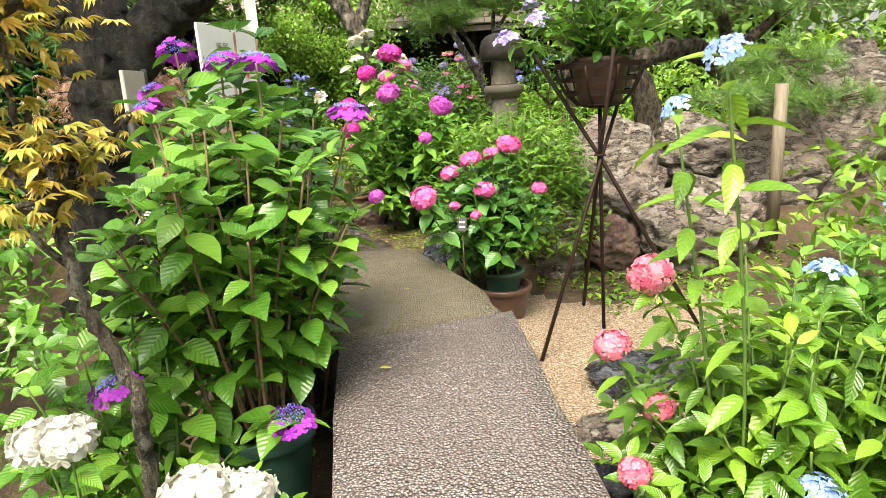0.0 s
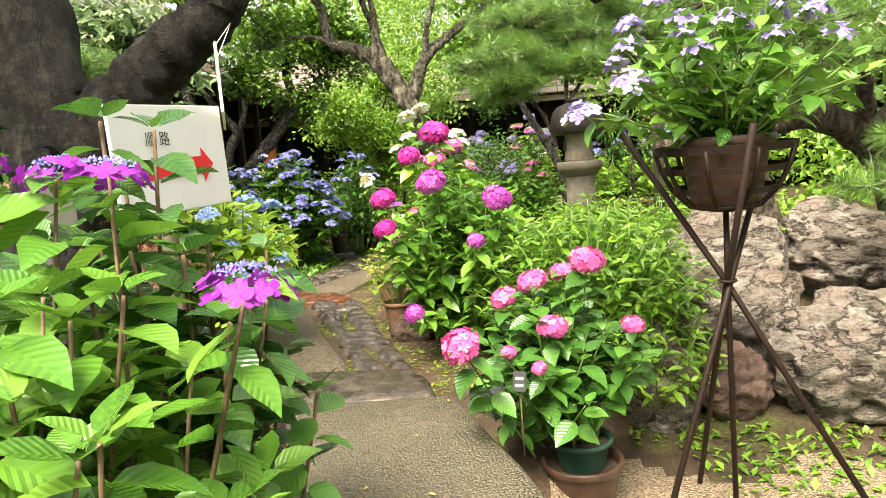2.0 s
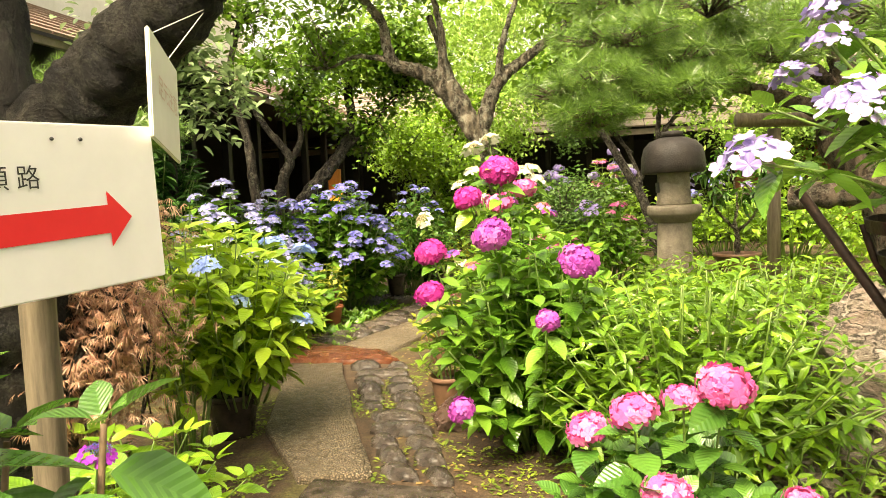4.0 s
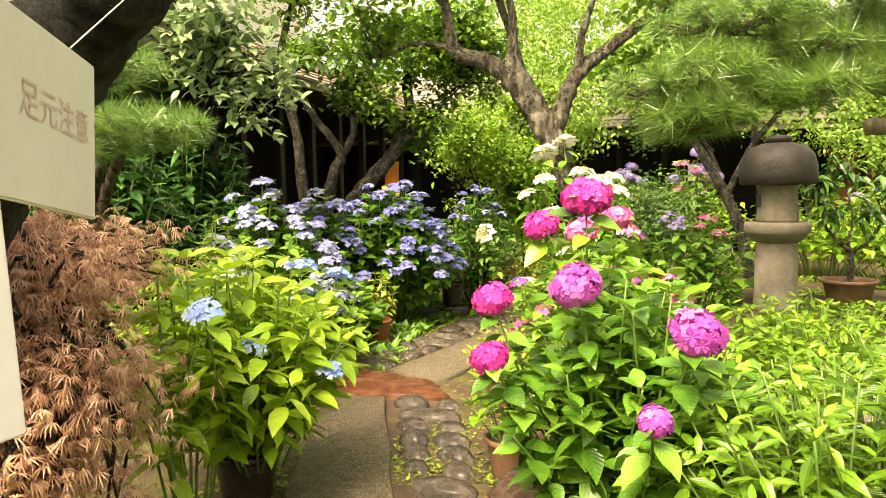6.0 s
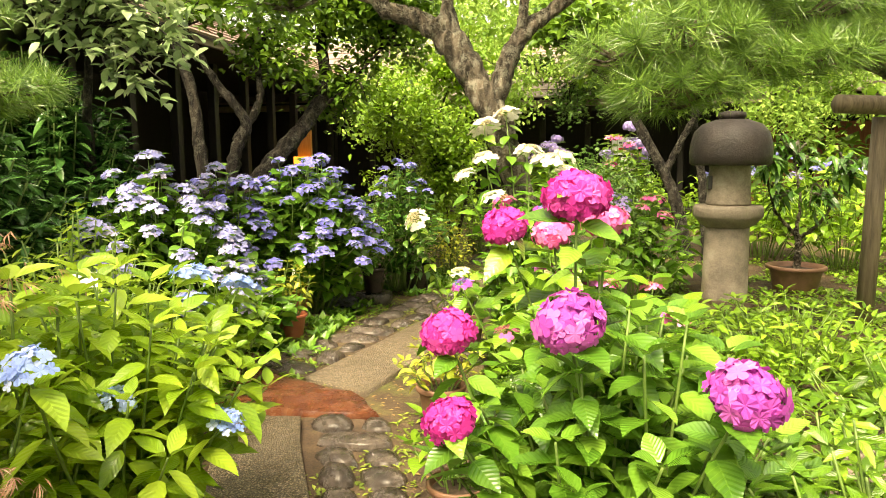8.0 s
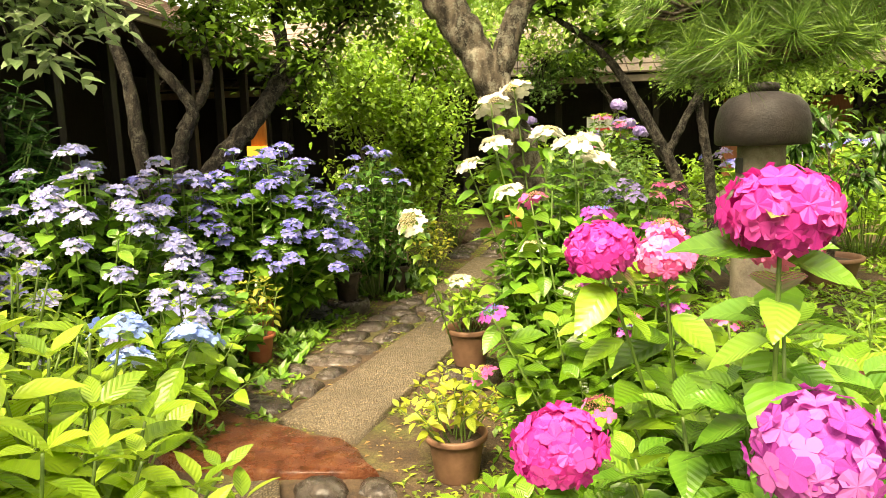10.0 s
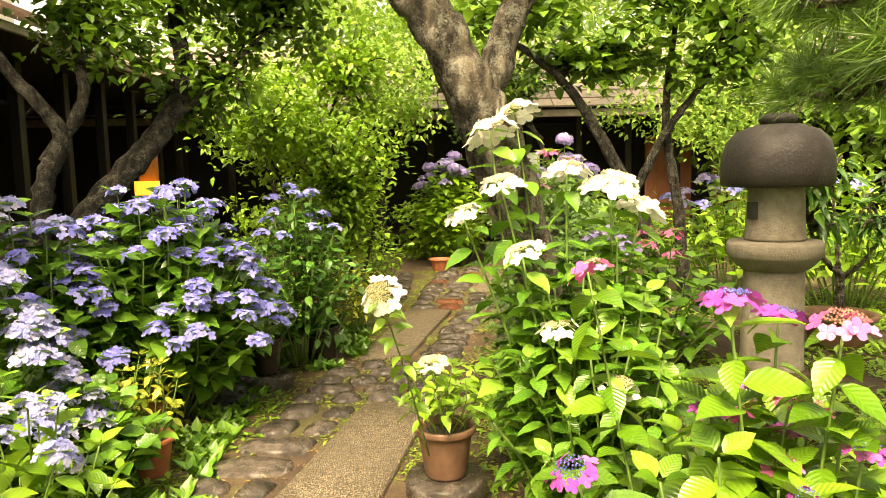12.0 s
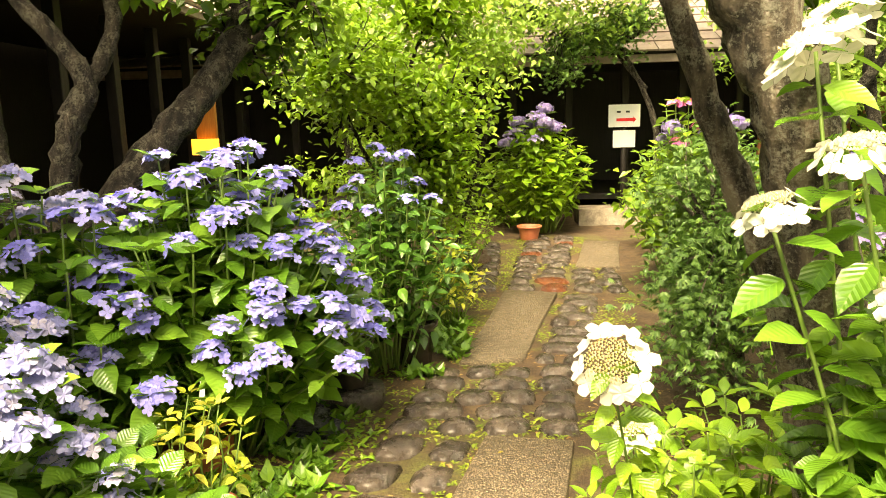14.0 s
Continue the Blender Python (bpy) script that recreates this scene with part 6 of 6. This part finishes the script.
shrub("hydrangea", "lobed-leaf hydrangea beside the terracotta pot", (-2.85, 9.7, 0.0), 0.6, 0.34, 34, LEAF_MID, leaf=(0.12, 0.10), spacing=0.06, seed=78, scatter=[("pale_blue", 3, 0.05)])
tree("airy_shrub", "airy small-leaved shrub behind the blue hydrangeas", BARK_DARK,
     [[(-2.0, 13.8, 0.0), (-2.05, 13.75, 0.6), (-2.2, 13.7, 1.3)], [(-2.0, 13.8, 0.2), (-1.8, 13.7, 0.9), (-1.6, 13.7, 1.6)], [(-2.05, 13.8, 0.3), (-2.5, 13.7, 1.0), (-2.9, 13.7, 1.9)]],
     [(0.03, 0.015), (0.025, 0.01), (0.025, 0.01)], LEAF_FRESH,
     [(-2.2, 13.6, 1.7, 0.7, 0.5, 0.5, 2200), (-1.95, 13.7, 1.3, 0.4, 0.5, 0.45, 1200), (-2.8, 13.6, 2.0, 0.6, 0.5, 0.6, 1800), (-2.3, 13.4, 0.9, 0.7, 0.5, 0.4, 1500)], (0.07, 0.045), "lance", 79, 0.3, 26, "shrub")
tree("airy_shrub", "tall airy shrub with bright leaves beside the house", BARK_DARK,
     [[(-2.9, 15.0, 0.0), (-3.0, 14.9, 1.0), (-3.1, 14.9, 2.0)], [(-2.95, 14.9, 0.8), (-2.5, 14.9, 1.8), (-2.2, 15.0, 2.6)]],
     [(0.04, 0.02), (0.03, 0.012)], LEAF_FRESH,
     [(-3.0, 14.8, 2.3, 0.8, 0.6, 0.7, 2200), (-2.2, 14.9, 2.6, 0.8, 0.6, 0.7, 2200), (-2.5, 14.8, 1.5, 0.7, 0.6, 0.5, 1500)], (0.09, 0.05), "lance", 80, 0.3, 26, "shrub")
shrub("small_shrub", "yellow-green low shrub along the path edge", (-1.95, 13.2, 0.0), 0.7, 0.32, 24, LEAF_YELLOW, leaf=(0.07, 0.035), spacing=0.05, seed=81, category="shrub", kind="lance")
shrub("small_shrub", "fresh green shrub along the path edge", (-1.9, 15.2, 0.0), 0.9, 0.4, 26, LEAF_FRESH, leaf=(0.08, 0.04), spacing=0.06, seed=82, category="shrub", kind="lance")
shrub("hydrangea", "lilac and pink hydrangea in bloom at the path's end", (-0.85, 18.0, 0.0), 1.7, 0.8, 60, LEAF_FRESH, scatter=[("lilac_mop", 14, 0.10), ("lilac_lace", 6, 0.10)], leaf=(0.15, 0.1), spacing=0.09, bare=0.15, seed=83)
shrub("hydrangea", "lilac hydrangea leaning over the far path", (0.2, 14.2, 0.0), 1.75, 0.6, 52, LEAF_FRESH, scatter=[("lilac_mop", 8, 0.09), ("pink_lace", 6, 0.09)], leaf=(0.13, 0.08), spacing=0.09, seed=84)
shrub("hydrangea", "mixed blue hydrangea behind the lantern", (1.6, 13.0, 0.25), 1.2, 0.9, 40, LEAF_FRESH, scatter=[("blue_lace", 8, 0.08), ("lilac_lace", 6, 0.09)], leaf=(0.13, 0.08), spacing=0.09, seed=85)
shrub("hydrangea", "fresh green hydrangea beside the lantern", (0.1, 11.0, 0.15), 1.0, 0.6, 36, LEAF_MID, scatter=[("lilac_lace", 5, 0.08), ("pink_lace", 4, 0.08)], leaf=(0.13, 0.08), spacing=0.08, seed=86)
shrub("hydrangea", "yellow-green shrub near the dark pot", (2.2, 12.2, 0.3), 1.1, 0.8, 40, LEAF_FRESH, scatter=[("blue_lace", 4, 0.07)], leaf=(0.12, 0.07), spacing=0.08, seed=87)
tree("rhododendron", "open rhododendron with bare brown limbs in a pot", BARK_GREY,
     [[(1.42, 11.0, 0.5), (1.43, 11.0, 0.72), (1.4, 11.0, 0.85)], [(1.4, 11.0, 0.8), (1.22, 10.95, 1.0), (1.12, 10.9, 1.32)], [(1.42, 11.0, 0.75), (1.6, 10.95, 0.95), (1.72, 10.9, 1.3)], [(1.41, 11.0, 0.85), (1.45, 11.1, 1.1), (1.38, 11.1, 1.45)]],
     [(0.03, 0.02), (0.017, 0.007), (0.017, 0.007), (0.015, 0.007)], LEAF_DEEP,
     [(1.12, 10.9, 1.35, 0.16, 0.16, 0.10, 70), (1.72, 10.9, 1.33, 0.16, 0.16, 0.10, 70), (1.38, 11.1, 1.48, 0.16, 0.16, 0.1, 70), (1.5, 10.9, 1.1, 0.15, 0.15, 0.1, 50), (1.25, 10.9, 1.1, 0.14, 0.14, 0.1, 40)], (0.14, 0.045), "lance", 88, 0.5, 10, "shrub")
shrub("fine_leaf_shrub", "feathery fresh green shrub behind the red maple", (-2.75, 7.6, 0.0), 1.2, 0.6, 80, LEAF_BRIGHT, leaf=(0.07, 0.025), spacing=0.04, bare=0.1, seed=53, category="shrub", kind="lance")
shrub("evergreen_shrub", "dense dark glossy evergreen shrub", (-4.75, 9.7, 0.0), 2.3, 1.0, 160, LEAF_DARK, leaf=(0.16, 0.062), spacing=0.085, bare=0.12, seed=89, category="shrub", pairs=2)
shrub("evergreen_shrub", "dense dark evergreen shrub by the old tree", (-4.3, 8.1, 0.0), 2.2, 0.95, 130, LEAF_DARK, leaf=(0.16, 0.062), spacing=0.085, bare=0.12, seed=90, category="shrub", pairs=2)
tree("pale_leaf_tree", "small tree with pale variegated drooping leaves", BARK_DARK, [[(-4.3, 9.9, 0.0), (-4.2, 9.7, 1.5), (-3.9, 9.4, 2.6)]], [(0.06, 0.02)], LEAF_PALE,
     [(-3.6, 9.2, 2.6, 0.6, 0.5, 0.5, 700), (-3.3, 9.3, 2.2, 0.4, 0.4, 0.35, 350), (-4.2, 9.3, 2.9, 0.7, 0.5, 0.4, 500)], (0.11, 0.06), "broad", 91)

tree("house_maple", "green maple drooping before the eaves of the back house", BARK_DARK,
     [[(1.0, 18.3, 0.0), (0.8, 18.3, 1.6), (0.3, 18.2, 2.6)], [(0.7, 18.3, 2.0), (0.0, 18.2, 2.7), (-0.7, 18.1, 2.9)]], [(0.06, 0.025), (0.03, 0.012)], LEAF_MAPLE,
     [(0.0, 18.1, 2.7, 0.8, 0.5, 0.35, 1300), (-0.5, 18.0, 2.3, 0.5, 0.4, 0.35, 800), (0.5, 18.1, 3.1, 0.8, 0.5, 0.3, 900), (-1.1, 18.0, 3.1, 0.6, 0.5, 0.3, 700)], (0.07, 0.02), "small", 92, 0.4, 24, "maple", 5)

# ---- woods and hedges that close the garden ----
def woods(name, label, centres, count, size, mat, seed):
    r = random.Random(seed)
    leaves = []
    for cx, cy, cz, rx, ry, rz in centres:
        clumps = [(Vector((r.gauss(0, 1), r.gauss(0, 1), r.gauss(0, 1))).normalized() * r.uniform(0.65, 1.0)) for _ in range(46)]
        for k in range(count):
            q = clumps[k % len(clumps)] + Vector((r.gauss(0, 0.13), r.gauss(0, 0.13), r.gauss(0, 0.10)))
            s = r.uniform(0.6, 1.4)
            p = (cx + q.x * rx, cy + q.y * ry, max(0.05, cz + q.z * rz))
            leaves.append((p, (r.gauss(0, 1), r.gauss(0, 1), r.uniform(-0.9, 0.3)), (r.uniform(-0.6, 0.6), r.uniform(-0.6, 0.6), 1), size * s, size * 0.6 * s, 0.3))
    ob = new(name, leaf_mesh(name, leaves, mat, "small"))
    return tagged(ob, label, "trees", kind="stuff")


woods("far_woods", "bright yellow-green wooded slope behind the houses", [(-7, 27, 5, 5, 3, 5), (-1, 26.5, 4.5, 4, 3, 4.5), (4, 27, 5, 4, 3, 5), (10, 26, 5, 5, 3, 5), (-3, 31, 8, 7, 3, 6), (6, 31, 8, 7, 3, 6)], 4200, 0.3, LEAF_WOODS, 1)
woods("side_woods", "dense green trees beyond the garden bank", [(7, 9, 3.5, 2.5, 4, 3.5), (6.5, 15, 3.5, 3, 4, 3.5), (7, 3, 3, 2.5, 4, 3), (5.5, 19, 3, 2.5, 2, 2)], 3600, 0.22, LEAF_TREE, 2)
woods("side_woods", "dense dark trees beside the old tree", [(-7, 4, 3.5, 2, 4, 3.5), (-6, 0, 3, 2.5, 3, 3), (-8.5, 9, 5.5, 2, 4, 2.5)], 3000, 0.2, LEAF_TREE, 3)
woods("rear_woods", "leafy trees at the garden entrance", [(0, -8, 3.5, 6, 2.5, 3.5), (6, -4, 3, 2.5, 4, 3)], 3000, 0.25, LEAF_TREE, 4)
woods("garden_maples", "light green maple crowns before the back house", [(-2.6, 16.8, 2.9, 1.5, 1.0, 1.3), (-0.9, 17.8, 3.5, 1.6, 0.9, 0.9), (2.6, 16.5, 2.6, 1.6, 1.0, 1.2), (0.8, 18.2, 4.2, 1.8, 0.9, 0.9), (-2.0, 18.0, 4.2, 2.2, 0.9, 1.0)], 5200, 0.085, LEAF_WOODS, 5)
woods("mid_shrubs", "mixed green shrubs across the garden", [(1.0, 15.8, 0.6, 1.2, 1.2, 0.6), (3.2, 14.5, 0.7, 1.2, 1.5, 0.8), (3.4, 11.5, 0.7, 1.0, 1.5, 0.7), (4.2, 8.4, 0.7, 1.2, 1.4, 0.8), (3.0, 4.6, 0.3, 1.0, 1.2, 0.7), (-1.2, 19.0, 0.5, 0.8, 0.5, 0.5), (-3.2, 17.2, 0.8, 1.0, 1.5, 0.8)], 1500, 0.1, LEAF_FRESH, 6)
woods("left_undergrowth", "dark leafy undergrowth left of the path", [(-2.6, 3.6, 0.1, 1.1, 1.3, 0.5), (-3.6, 5.0, 0.3, 1.0, 1.2, 0.7), (-3.9, 7.6, 0.4, 0.8, 1.0, 0.6), (-4.6, 10.0, 0.5, 0.7, 1.2, 0.7), (-1.9, 1.6, 0.1, 0.7, 1.4, 0.5)], 1500, 0.09, LEAF_MID, 7)


# ---- ground cover: moss, clover and litter ----
def scatter(name, label, spots, count, size, mat, seed, rise=0.5):
    r = random.Random(seed)
    leaves = []
    total = sum((x1 - x0) * (y1 - y0) for x0, y0, x1, y1 in spots)
    for x0, y0, x1, y1 in spots:
        for _ in range(int(count * (x1 - x0) * (y1 - y0) / total)):
            x, y = r.uniform(x0, x1), r.uniform(y0, y1)
            if noise.noise(Vector((x * 2.1, y * 2.1, seed))) < (-0.04 if rise < 1 else -0.12):
                continue
            a = r.uniform(0, 6.283)
            s = r.uniform(0.5, 1.4)
            leaves.append(((x, y, ground_height(x, y) + 0.004), (math.cos(a), math.sin(a), r.uniform(0.0, rise)), (0, 0, 1), size * s, size * 0.55 * s, 0.2))
    ob = new(name, leaf_mesh(name, leaves, mat, "small"))
    return tagged(ob, label, "ground cover", kind="stuff")


scatter("moss_cover", "yellow-green moss and tiny leaves along the path", [(-1.3, 5.4, 0.1, 8.4), (-1.4, 8.4, -0.6, 11.5), (-3.0, 8.9, -1.2, 12.4), (-2.2, 12.0, -0.3, 17.5), (-2.4, 5.6, -1.3, 8.4)], 30000, 0.03, MOSS_LEAF, 1, 0.7)
scatter("ground_plants", "low green ground plants under the shrubs", [(0.3, 7.4, 3.5, 13.0), (0.2, 9.0, 2.4, 12.0), (-3.4, 9.0, -2.2, 12.5), (-1.0, 8.2, 0.6, 12.0), (0.6, 5.15, 2.6, 6.6), (-1.6, 2.0, -0.6, 5.0)], 22000, 0.05, LEAF_FRESH, 2, 1.2)
scatter("grass_tufts", "thin dark grass beside the path", [(-3.1, 8.6, -2.4, 12.5), (-2.2, 12.0, -1.8, 13.6), (-3.4, 9.0, -2.6, 10.5)], 5000, 0.09, LEAF_MID, 3, 2.5)
LITTER = leaf_material("fallen_leaf", (0.16, 0.07, 0.03), (0.34, 0.18, 0.07), (0.50, 0.36, 0.12), 0.6, veins=False, through_light=0.1)
scatter("leaf_litter", "fallen brown leaves and petals on the soil", [(-3.1, 8.4, -0.6, 12.5), (-1.2, 5.6, 0.2, 8.4), (-2.2, 12.2, -0.6, 16)], 3500, 0.03, LITTER, 4, 0.25)
PETAL = leaf_material("fallen_yellow_leaf", (0.5, 0.42, 0.05), (0.62, 0.52, 0.08), (0.7, 0.6, 0.2), 0.5, veins=False, through_light=0.1)
for i, (x, y, s) in enumerate(((-0.27, 3.36, 0.045), (-0.27, 5.3, 0.03), (-0.46, 4.46, 0.022), (-0.24, 4.4, 0.025), (-0.36, 4.9, 0.02), (-1.6, 10.9, 0.03))):
    ob = new("fallen_leaf", leaf_mesh("fallen_leaf", [((0, 0, 0.004), (math.cos(i * 2), math.sin(i * 2), 0.05), (0, 0, 1), s, s * 0.6, 0.1)], PETAL, "broad"))
    ob.location = (x, y, 0.082 if y < 5.4 else 0.004)
    tagged(ob, "small yellow fallen leaf lying on the wet slab", "leaf", "fallen leaves")


# ---- plant tags and small boards ----
def plant_tag(label, place, size, turn, mat, bars=None, stake=0.2):
    ob = thing("plant_tag", place, label, "plant tag")
    plate = flat_box("plate", size[0], 0.003, size[1], mat, ob, Matrix.Rotation(radians(turn), 4, "Z") @ Matrix.Rotation(radians(-20), 4, "X"), "", 0.0)
    if bars:
        for k in (-0.2, 0.15):
            strokes("writing_bar", [(-size[0] * 0.32, size[1] * k, size[0] * 0.32, size[1] * k)], bars, plate, size[1] * 0.14, Matrix.Translation((0, -0.0025, 0)))
    part("stake", tubes("stake", [([(0, 0.005, -stake), (0, 0.005, 0)], [0.003, 0.003])], STEM_BROWN, 5), ob)


plant_tag("white plastic plant tag in a terracotta pot", (-2.75, 9.98, 0.28), (0.022, 0.09), 10, WHITE_BOARD, None, 0.1)
plant_tag("white plastic plant tag in the large terracotta pot", (-2.88, 10.55, 0.45), (0.022, 0.10), 5, WHITE_BOARD, None, 0.15)
plant_tag("white name card among light blue hydrangea leaves", (-2.3, 7.1, 1.0), (0.10, 0.06), 25, WHITE_BOARD, None, 0.6)
plant_tag("black plant name plate with pale writing", (0.07, 4.80, 0.326), (0.05, 0.075), -15, BLACK_INK, FADED_INK, 0.3)
